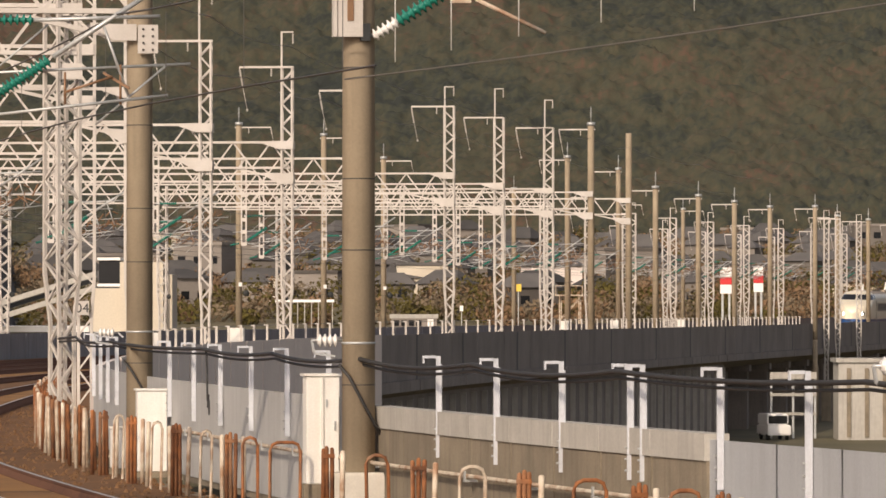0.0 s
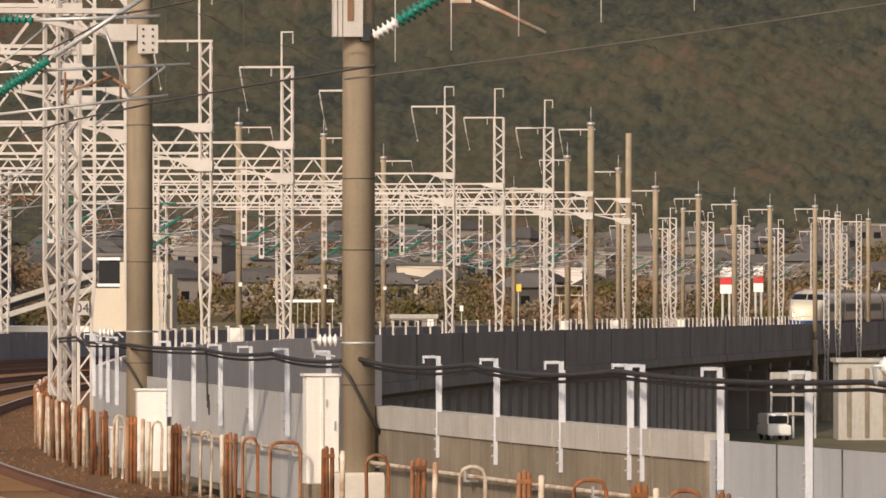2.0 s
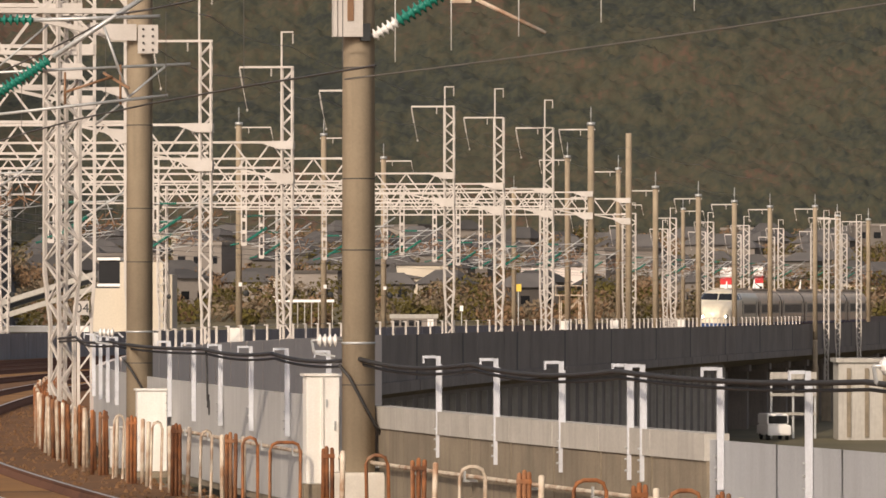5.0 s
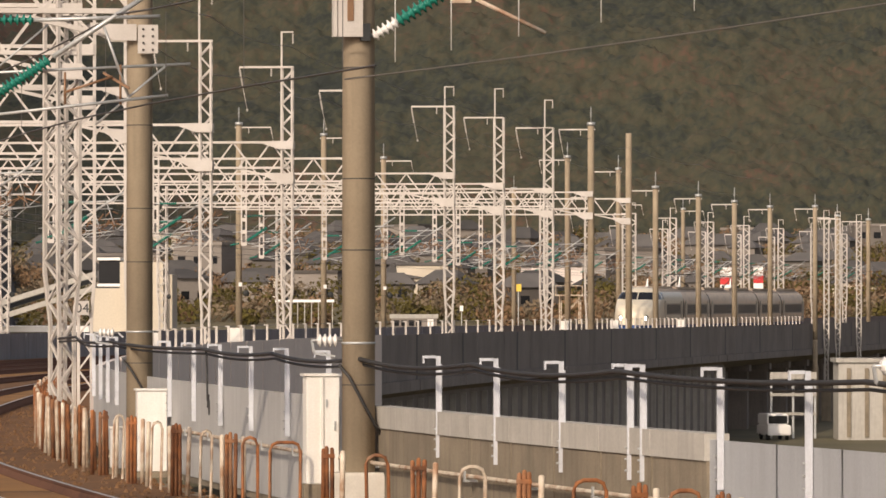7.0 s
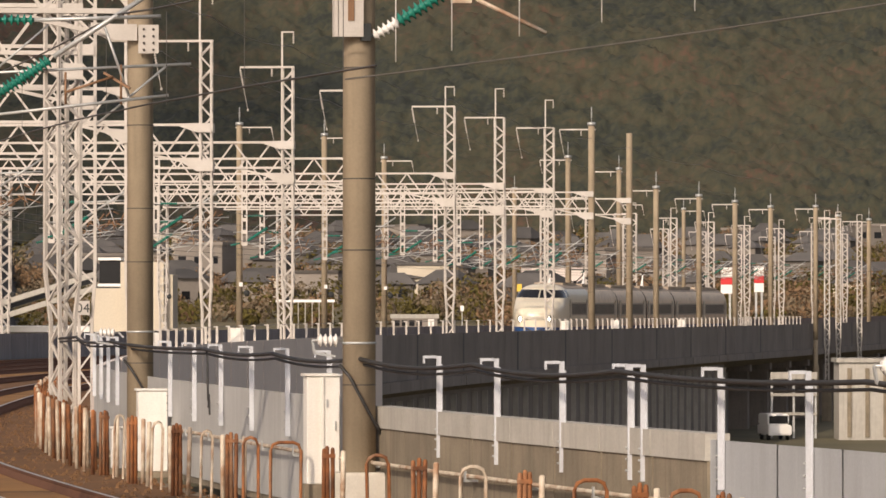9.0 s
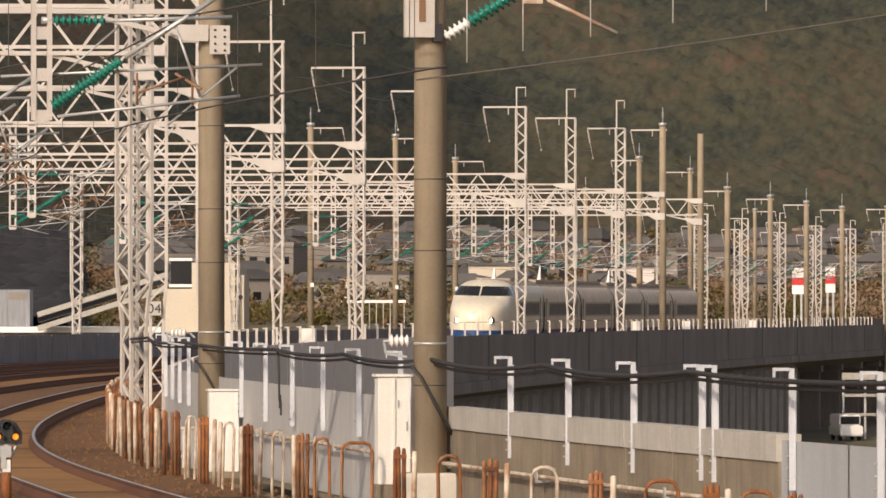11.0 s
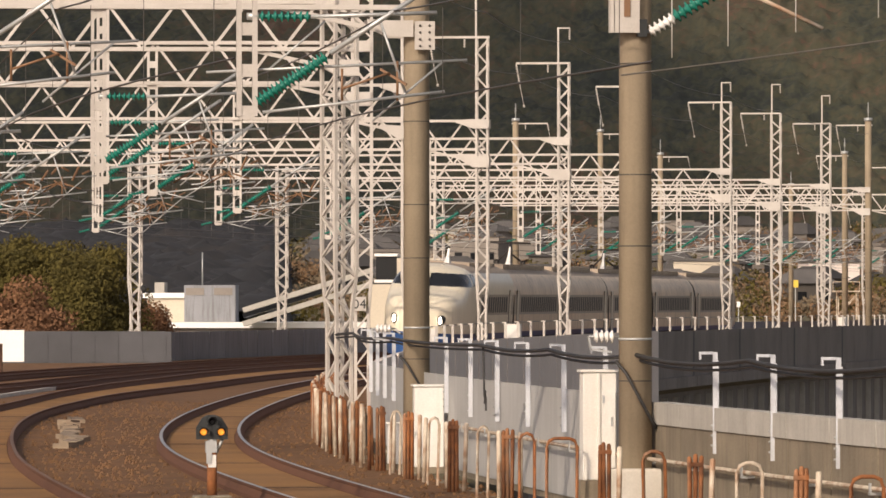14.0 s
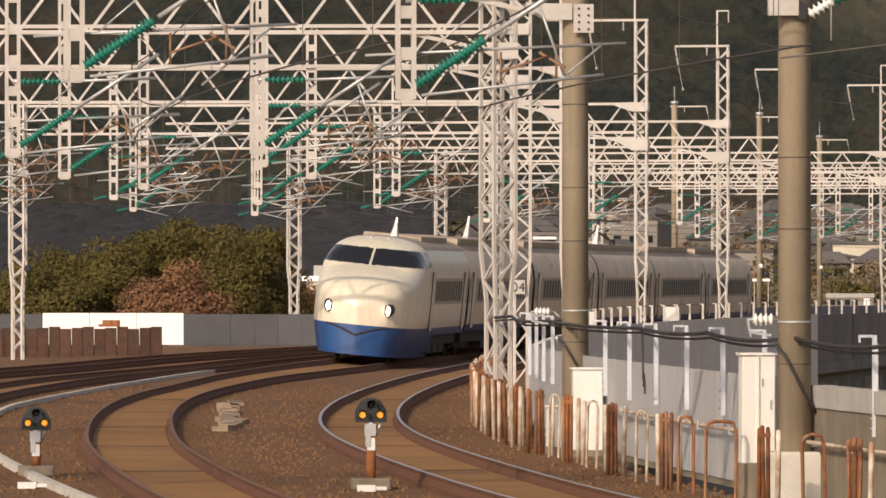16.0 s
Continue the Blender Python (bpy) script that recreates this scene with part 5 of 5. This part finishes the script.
def pole_shadow_bar(y, off, r, z0, z1):
    """A dark bar standing for the shadow across the foot of a pole, with a pale clamp band above it."""
    c = thing("pole_shadow_bar", stand(y, off), "dark bar standing for a shadow across a pole below a pale band", "cable", "cables at the concrete poles")
    # this pipe is added in place of a diagonal shadow line
    part("cable", shared(f"pc{y}", lambda bm: pipe(bm, [(-r - 0.03, -r * 0.4, z0 + 0.05), (-r * 0.7, -r - 0.03, z0 - 0.1), (0, -r - 0.04, (z0 + z1) / 2), (r * 0.7, -r - 0.03, z1 + 0.12), (r + 0.03, -r * 0.4, z1)], 0.022, 6), M["cable"]), None, c)
    part("band", shared(f"pb{y}", lambda bm: lathe(bm, [(r - 0.03, 2.11), (r - 0.016, 2.112), (r - 0.016, 2.14), (r - 0.03, 2.142)], n=24), M["galv"]), None, c, "pale clamp band")


pole_shadow_bar(78, 0.08, 0.235, 1.8, 0.98)
pole_shadow_bar(104, 0.26, 0.25, 1.6, 0.82)
# ---- far side: town, hill, trees ----
def hill_z(x, y):
    k = max(0.0, y - 1850)
    return 17 + 0.4 * k * (1 + 0.10 * math.sin(x / 130 + 1.0)) + 6 * noise.noise(Vector((x / 70, y / 70, 0)))


def forest_material(name, tones):
    m = bpy.data.materials.new(name)
    m.use_nodes = True
    nt = m.node_tree
    b = nt.nodes["Principled BSDF"]
    b.inputs["Roughness"].default_value = 0.9
    g = nt.nodes.new("ShaderNodeNewGeometry")
    mp = nt.nodes.new("ShaderNodeMapping")
    mp.inputs["Scale"].default_value = (1, 0.75, 0)
    nt.links.new(g.outputs["Position"], mp.inputs["Vector"])
    total = None
    for scale, detail, share in ((0.016, 2, 0.36), (0.11, 3, 0.3), (0.55, 5, 0.34)):
        n = nt.nodes.new("ShaderNodeTexNoise")
        n.inputs["Scale"].default_value, n.inputs["Detail"].default_value = scale, detail
        nt.links.new(mp.outputs["Vector"], n.inputs["Vector"])
        add = nt.nodes.new("ShaderNodeMath")
        add.operation = "MULTIPLY_ADD"
        add.inputs[1].default_value, add.inputs[2].default_value = share, 0.0
        nt.links.new(n.outputs["Fac"], add.inputs[0])
        if total:
            nt.links.new(total.outputs["Value"], add.inputs[2])
        total = add
    ramp = nt.nodes.new("ShaderNodeValToRGB")
    e = ramp.color_ramp.elements
    e[0].position, e[0].color = 0.41, (*tones[0], 1)
    e[1].position, e[1].color = 0.61, (*tones[4], 1)
    for p, c in ((0.465, tones[1]), (0.51, tones[2]), (0.555, tones[3])):
        x = e.new(p)
        x.color = (*c, 1)
    nt.links.new(add.outputs["Value"], ramp.inputs["Fac"])
    out = ramp.outputs["Color"]
    nt.links.new(out, b.inputs["Base Color"])
    return m


def canopy(name, label, mat, xs, rows, base, step, rough, seed):
    """A rolling tree canopy: an uneven skin of crowns."""
    nx, ny = int((xs[1] - xs[0]) / step), int((rows[1] - rows[0]) / step)
    verts = []
    for j in range(ny + 1):
        y = rows[0] + step * j
        for i in range(nx + 1):
            x = xs[0] + step * i
            p = Vector((x, y * 0.7, seed))
            lump = 2.4 * abs(noise.noise(p / 8)) ** 0.7 + 1.8 * abs(noise.noise(p / 3.6)) ** 0.7 + 0.9 * noise.noise(p / 1.9) + random.uniform(-0.25, 0.25)
            verts.append((x, y, base(x, y) + rough * lump))
    w = nx + 1
    faces = [(j * w + i, j * w + i + 1, (j + 1) * w + i + 1, (j + 1) * w + i) for j in range(ny) for i in range(nx)]
    me = bpy.data.meshes.new(name)
    me.from_pydata(verts, [], faces)
    me.materials.append(mat)
    for p in me.polygons:
        p.use_smooth = True
    tagged(new(name, me), label, "forest", kind="stuff")


def puff():
    """Corners and faces of one rounded clump, open below."""
    bm = bmesh.new()
    bmesh.ops.create_icosphere(bm, subdivisions=2, radius=1.0)
    bm.verts.index_update()
    v = np.array([w.co[:] for w in bm.verts])
    f = np.array([[w.index for w in q.verts] for q in bm.faces])
    bm.free()
    f = f[v[f].mean(1)[:, 2] > -0.2]
    used = np.unique(f)
    back = np.zeros(len(v), int)
    back[used] = np.arange(len(used))
    return v[used], back[f]


def heads(name, label, mat, places, seed, rough=0.16):
    """One mesh of many cloud heads, each with its own uneven outline: places of (x, y, z, width, height)."""
    rng = np.random.default_rng(seed)
    v, f = puff()
    vs, fs = [], []
    for k, (x, y, z, w, h) in enumerate(places):
        a = rng.normal(size=(4, 3)) * 2.2
        lump = 1 + rough * sum(np.sin(v @ q + rng.uniform(0, 6)) for q in a) / 2 + rng.uniform(-rough, rough, len(v)) * 0.8
        vs.append(v * lump[:, None] * (w, w, h) + (x, y, z))
        fs.append(f + k * len(v))
    return tagged(new(name, cloud_mesh(name, np.concatenate(vs), np.concatenate(fs), mat)), label, "cloud", kind="stuff")


def hill():
    wood = forest_material("autumn_forest", ((0.019, 0.023, 0.018), (0.036, 0.039, 0.024), (0.049, 0.047, 0.026), (0.06, 0.052, 0.029), (0.09, 0.052, 0.032)))
    # shade over the left-hand land is put into these dark blue-grey tones
    shade_toned = forest_material("shade_toned_forest", ((0.017, 0.018, 0.02), (0.02, 0.021, 0.023), (0.022, 0.022, 0.025), (0.025, 0.024, 0.025), (0.032, 0.028, 0.027)))
    canopy("autumn_forest", "mixed autumn forest of olive and russet crowns covering the hillside", wood, (-300, 175), (1830, 2200), hill_z, 1.4, 1.15, 4)
    canopy("cedar_wood", "wood on the rising land, its shade put into the colour", shade_toned, (-240, -45), (760, 1260), lambda x, y: land_z(y) + (2.5 if x < -0.07 * y else -6), 2.2, 1.2, 6)


hill()


def cloud():
    """A cloud that drifts in over the hill from the seventh second on; its shadow darkens the slope."""
    rng = np.random.default_rng(3)
    places = []
    for y in np.arange(-160, 760, 55):
        for x in np.arange(-620, 1, 55):
            w = rng.uniform(48, 70)
            places.append((x - w + rng.uniform(-14, 14), y + rng.uniform(-14, 14), rng.uniform(-8, 8), w, w * 0.5))
    white = material("white_cloud", (0.8, 0.8, 0.8), (0.75, 0.75, 0.76), 1.0, 0, 0.01, 0.5, 0)
    return heads("cloud", "broad grey-white cloud drifting over the wooded hill", white, places, 12, 0.12)


CLOUD = cloud()
# where the shadow's eastern edge lies on the slope, second by second
SHADOW_EDGE = [(0, -215), (4, -140), (6.5, -90), (8, -52), (10.5, -2), (12.5, 14), (16, 22)]


# ---- train ----
CAR, HALF_W, ROOF_Z, FLOOR_Z = 17.0, 1.69, 3.98, 0.95


def section(w=1.0, top=ROOF_Z, low=0.95):
    """Half of a car's cross-section, from the bottom round to the roof's crown."""
    pts = [(1.62, low), (1.69, low + 0.35), (1.69, 2.3), (1.62, 3.0), (1.45, 3.4), (1.15, 3.7), (0.7, 3.9), (0.0, 3.98)]
    return [(x * w, low + (z - low) * (top - low) / (3.98 - low)) for x, z in pts]


def smooth_half(half, per=4):
    """The half-section with points added between by a Catmull-Rom curve."""
    p = [Vector(q) for q in half]
    p = [p[0] * 2 - p[1]] + p + [Vector((-p[-2].x, p[-2].y))]
    out = []
    for i in range(1, len(p) - 2):
        for k in range(per):
            t = k / per
            a, b, c, d = p[i - 1:i + 3]
            out.append(0.5 * (2 * b + (c - a) * t + (2 * a - 5 * b + 4 * c - d) * t * t + (3 * b - a - 3 * c + d) * t ** 3))
    return [(q.x, q.y) for q in out] + [tuple(half[-1])]


NOSE = [(-0.045, 0.0, 1.7), (-0.04, 0.06, 1.74), (-0.025, 0.11, 1.79), (0.0, 0.18, 1.86), (0.06, 0.33, 2.05), (0.2, 0.52, 2.27), (0.45, 0.67, 2.47), (0.8, 0.785, 2.63), (1.2, 0.865, 2.77), (1.7, 0.925, 2.9), (2.2, 0.96, 3.02), (2.55, 0.975, 3.2),
        (2.9, 0.985, 3.4), (3.3, 0.992, 3.62), (3.8, 0.997, 3.79), (4.4, 1.0, 3.9), (5.2, 1.0, 3.965), (6.0, 1.0, 3.98)]


def lead_half(w, top):
    """Half-section of the lead car: a skirt below z = 1.14, the rounded body above it."""
    k = (top - 1.14) / (3.98 - 1.14)
    low = [(1.46 * w, 0.2), (1.58 * w, 0.66), (1.67 * w, 1.14)]
    return low + [(x * w, 1.14 + (z - 1.14) * k) for x, z in ((1.69, 1.6), (1.69, 2.3), (1.66, 3.0), (1.56, 3.4), (1.28, 3.74), (0.75, 3.92), (0.0, 3.98))]


def nose_ring(d):
    ds = [r[0] for r in NOSE]
    w, top = (float(np.interp(d, ds, [r[k] for r in NOSE])) for k in (1, 2))
    return smooth_half(lead_half(w, top), 8)


def shell(bm, rows, keep):
    """Faces between rows of (y, half-section) whose middle passes keep."""
    pts = []
    for y, half in rows:
        full = half + [(-x, z) for x, z in half[-2::-1]]
        pts.append([Vector((x, y, z)) for x, z in full])
    made = {}

    def vert(i, j):
        if (i, j) not in made:
            made[i, j] = bm.verts.new(pts[i][j])
        return made[i, j]
    for i in range(len(pts) - 1):
        for j in range(len(pts[i]) - 1):
            if keep((pts[i][j] + pts[i + 1][j + 1]) / 2):
                f = bm.faces.new((vert(i, j), vert(i, j + 1), vert(i + 1, j + 1), vert(i + 1, j)))
                f.smooth = True


def is_screen(p):
    if not (2.98 + 0.02 * p.y < p.z < 3.56 and 1.6 < p.y < 5.2):
        return False
    return abs(p.x) > 0.045 and not 4.05 < p.y < 4.2


def is_blue(p):
    return p.z < 1.13 and (p.y < 7 or p.z > 0.9)


def window_row(parent, side, ys):
    for y in ys:
        part("window", shared(f"side_window{side}", lambda bm: box(bm, (min(side * 1.69, side * 1.705), -0.2, 2.0), (max(side * 1.69, side * 1.705), 0.2, 2.65)), M["side_glass"]), None, parent, "", pose(0, y, 0))


def aerial_fin(c, y, h=1.0):
    """A thick white fin, wide at its foot and drawn out to a thin tip."""
    bm = bmesh.new()
    rings = [[bm.verts.new((sx * w, y + q, 3.92 + z)) for sx, q in ((-1, a), (1, a), (1, b), (-1, b))] for z, w, a, b in ((0, 0.14, 0, 0.8), (0.2 * h, 0.09, 0.1, 0.62), (0.5 * h, 0.055, 0.22, 0.45), (0.9 * h, 0.03, 0.3, 0.38))]
    for p, q in zip(rings, rings[1:]):
        for i in range(4):
            bm.faces.new((p[i], p[(i + 1) % 4], q[(i + 1) % 4], q[i]))
    bm.faces.new(rings[-1]), bm.faces.new(rings[0][::-1])
    part("aerial_fin", bm, M["porcelain"], c, "white aerial fin", pose(0, 0, 0, 0, 3, 0))


def train_car(lead, tail, fin=False):
    c = thing("train_car", Matrix(), "ivory and blue high-speed train lead car with rounded nose" if lead else "ivory and blue high-speed train carriage in shade", "train car", "cars of the train")
    half = smooth_half(section())
    if lead:
        rows = [(d, nose_ring(d)) for d in [-0.045, -0.04, -0.025, 0.0, 0.03, 0.06, 0.12, 0.2, 0.3, 0.45, 0.6] + [0.7 + 0.045 * i for i in range(118)]]
        rows += [(y, smooth_half(lead_half(1, ROOF_Z), 8)) for y in (6.1, 7.0, 7.01, CAR - 0.3)]
    else:
        rows = [(0.3, half), (0.31, half), (CAR - 0.31, half), (CAR - 0.3, half)]

    def roofish(p):
        return p.z > 3.62 and (not lead or p.y > 4.9)
    for name, mat, keep, label in (("body", "ivory" if lead else "ivory_side", lambda p: not (lead and is_screen(p)) and p.z > 1.13 and not roofish(p), "ivory painted body"),
                                   ("skirt", "blue", lambda p: is_blue(p), "blue painted skirt"), ("roof", "roof", lambda p: roofish(p), "weathered grey roof")):
        bm = bmesh.new()
        shell(bm, rows, keep)
        part(name, bm, M[mat], c, label)
    for name, y in (("end_wall", 0.3), ("end_wall", CAR - 0.3)):
        if lead and y < 1:
            continue
        bm = bmesh.new()
        full = half + [(-x, z) for x, z in half[-2::-1]]
        bm.faces.new([bm.verts.new((x, y, z)) for x, z in full])
        part(name, bm, M["under"], c)
    for side in (-1, 1):
        bm = bmesh.new()
        y0, y1 = (6.4 if lead else 0.32), CAR - 0.32
        box(bm, (min(side * 1.675, side * 1.698), y0, 1.9), (max(side * 1.675, side * 1.698), y1, 2.75))
        part("waist_band", bm, M["band"], c, "blue window band, shaded to grey-brown in its colour")
        window_row(c, side, [2.7 + 0.68 * i for i in range(18)] if not lead else [6.9 + 0.68 * i for i in range(12)])
        for y in ((1.4, CAR - 1.4) if not lead else (5.7, CAR - 1.4)):
            part("door", shared(f"door{side}", lambda bm: box(bm, (min(side * 1.69, side * 1.715), -0.3, 1.05), (max(side * 1.69, side * 1.715), 0.3, 2.95)), M["ivory_dull"]), None, c, "", pose(0, y, 0))
            for k in (-0.335, 0.335):
                part("door_gap", shared(f"gap{side}", lambda bm: box(bm, (min(side * 1.685, side * 1.71), -0.034, 1.05), (max(side * 1.685, side * 1.71), 0.034, 2.95)), M["under"]), None, c, "", pose(0, y + k, 0))
    if lead:
        bm = bmesh.new()
        shell(bm, rows, is_screen)
        part("windscreen", bm, M["glass"], c, "dark wraparound windscreen")
        bm = bmesh.new()
        bar(bm, (0, 2.18, 3.03), (0, 3.2, 3.58), 0.07, 0.05)
        part("screen_pillar", bm, M["ivory_dull"], c, "thin pillar between the windscreen halves")
        for x in (-0.95, 0.95):
            bm = bmesh.new()
            lathe(bm, [(0.18, 0.35), (0.18, -0.06), (0.155, -0.07)], (x, 0.2, 1.66), (x * 0.25, 1, 0.1), n=20)
            for w in bm.verts:
                w.co.x, w.co.z = x + (w.co.x - x) * 0.72, 1.66 + (w.co.z - 1.66) * 1.1
            h = part("headlight", bm, M["black"], c, "recessed headlight housing")
            bm = bmesh.new()
            lathe(bm, [(0.13, 0.0), (0.1, -0.03), (0.04, -0.045)], (x * 0.985, 0.125, 1.65), (x * 0.25, 1, 0.1), n=20)
            for w in bm.verts:
                w.co.x, w.co.z = x + (w.co.x - x) * 0.5, 1.65 + (w.co.z - 1.65) * 1.15
            part("lamp", bm, M["headlamp"], h, "lit white headlamp")
        for x in (-0.42, 0.42):
            bm = bmesh.new()
            box(bm, (x - 0.07, 0.3, 0.3), (x + 0.07, 0.6, 0.4))
            part("step", bm, M["porcelain"], c, "white step lamp")
        for s in (-1, 1):
            bm = bmesh.new()
            pipe(bm, [(0, -0.05, 0.82), (s * 0.2, -0.03, 0.9), (s * 0.42, 0.02, 0.99), (s * 0.7, 0.11, 1.07), (s * 0.95, 0.26, 1.12)], 0.035, 6)
            part("skirt_stripe", bm, M["under"], c, "dark chevron stripe on the skirt")
        aerial_fin(c, 6.0, 0.75)
        bm = bmesh.new()
        for x in (-0.32, 0.32):
            bar(bm, (x * 0.9, 4.2, 3.86), (x, 4.9, 3.95), 0.06)
        part("roof_step", bm, M["ivory"], c)
    # roof gear: a long ribbed duct, and an aerial fin with a folded pantograph on every second carriage
    y0, y1 = (7.6 if lead else 1.6), CAR - 1.6
    duct = part("roof_duct", shared(f"duct{lead}", lambda bm: box(bm, (-0.95, y0, 3.72), (0.95, y1, 4.03)), M["roof"]), None, c, "grey roof duct")
    for k in range(int((y1 - y0 - 0.4) / 0.55)):
        part("louvre", shared("louvre", lambda bm: box(bm, (0.951, 0, 3.82), (0.985, 0.22, 4.0)), M["band"]), None, duct, "", pose(0, y0 + 0.3 + 0.55 * k, 0))
    if fin:
        aerial_fin(c, 8.4)
    if fin:
        pg = part("pantograph", shared("panto", lambda bm: (bar(bm, (-0.5, 0, 4.2), (0, -0.7, 4.6), 0.04, n=6), bar(bm, (0.5, 0, 4.2), (0, -0.7, 4.6), 0.04, n=6), bar(bm, (0, -0.7, 4.6), (0, 0.1, 5.0), 0.04, n=6), bar(bm, (-0.9, 0.1, 5.0), (0.9, 0.1, 5.0), 0.05, n=6),
                                                            bar(bm, (-0.6, -0.6, 4.2), (-0.6, 0.6, 4.2), 0.06), bar(bm, (0.6, -0.6, 4.2), (0.6, 0.6, 4.2), 0.06), [bar(bm, (x, y, 3.9), (x, y, 4.2), 0.06, n=8) for x in (-0.6, 0.6) for y in (-0.5, 0.5)]), M["under"]), None, c, "dark pantograph", pose(0, 10.6, 0))
    # underfloor
    bm = bmesh.new()
    box(bm, (-1.45, 7.2 if lead else 0.8, 0.55), (1.45, CAR - 0.8, 0.949))
    for i in range(4):
        y = 5.6 + i * 1.75
        box(bm, (-1.5, y, 0.3), (1.5, y + 1.35, 0.549))
    part("underfloor", bm, M["under"], c, "dark underfloor equipment")
    for y in (3.2, CAR - 2.9):
        b = part("bogie", shared("bogie", lambda bm: (box(bm, (-1.1, -1.7, 0.42), (1.1, 1.7, 0.54)), box(bm, (1.0, -1.9, 0.34), (1.14, 1.9, 0.62)), box(bm, (-1.14, -1.9, 0.34), (-1.0, 1.9, 0.62))), M["under"]), None, c, "", pose(0, y, 0))
        for x in (-0.74, 0.74):
            for q in (-1.25, 1.25):
                part("wheel", shared("train_wheel", lambda bm: lathe(bm, [(0.2, -0.07), (0.455, -0.065), (0.455, 0.065), (0.2, 0.07)], (0, 0, 0.455), (1, 0, 0), n=20), M["under"]), None, b, "", pose(x, q, 0))
    part("gangway", shared("gangway", lambda bm: box(bm, (-0.9, CAR - 0.29, 0.9), (0.9, CAR + 0.29, 3.5)), M["under"]), None, c, "dark gangway bellows") if not tail else None
    return c


def track_table(off):
    ys = np.arange(60, 900, 0.5)
    p = np.array([plan(y, off + drift(y, off))[:] for y in ys])
    s = np.concatenate([[0], np.cumsum(np.linalg.norm(np.diff(p, axis=0), axis=1))])
    return ys, p, s


# where the nose is along the line (y), second by second
NOSE_ALONG = [(0, 606.0), (1.5, 577.5), (3.5, 537), (7, 453), (8, 427.5), (10.5, 353.5), (12, 307.5), (12.5, 292), (13.5, 261.2), (14.5, 234.5), (15.3, 211.8), (16, 191.2)]
CARS = [train_car(i == 0, i == 5, i in (1, 3)) for i in range(6)]


def motions():
    ys, p, s = track_table(TRAIN_TRACK)
    run = np.polyfit([r[0] for r in NOSE_ALONG], [float(np.interp(r[1], ys, s)) for r in NOSE_ALONG], 5)

    def at(d):
        return Vector([float(np.interp(d, s, p[:, k])) for k in range(3)])
    for i, car in enumerate(CARS):
        rows = []
        for k in range(33):
            t = k * 0.5
            d = float(np.polyval(run, t)) + i * CAR
            a, b = at(d + 3.5), at(d + CAR - 3.5)
            v = b - a
            c = cant(float(np.interp(d + CAR / 2, s, ys)))
            m = Matrix.Translation(a - v.normalized() * 3.5 + Vector((0, 0, 0.755 * c))) @ Matrix.Rotation(-math.atan2(v.x, v.y), 4, "Z") @ Matrix.Rotation(math.atan(c), 4, "Y")
            rows.append((t, m))
        walk(car, rows)
    walk(CLOUD, [(t, pose(x - 1134, -575, 1500)) for t, x in SHADOW_EDGE])


motions()
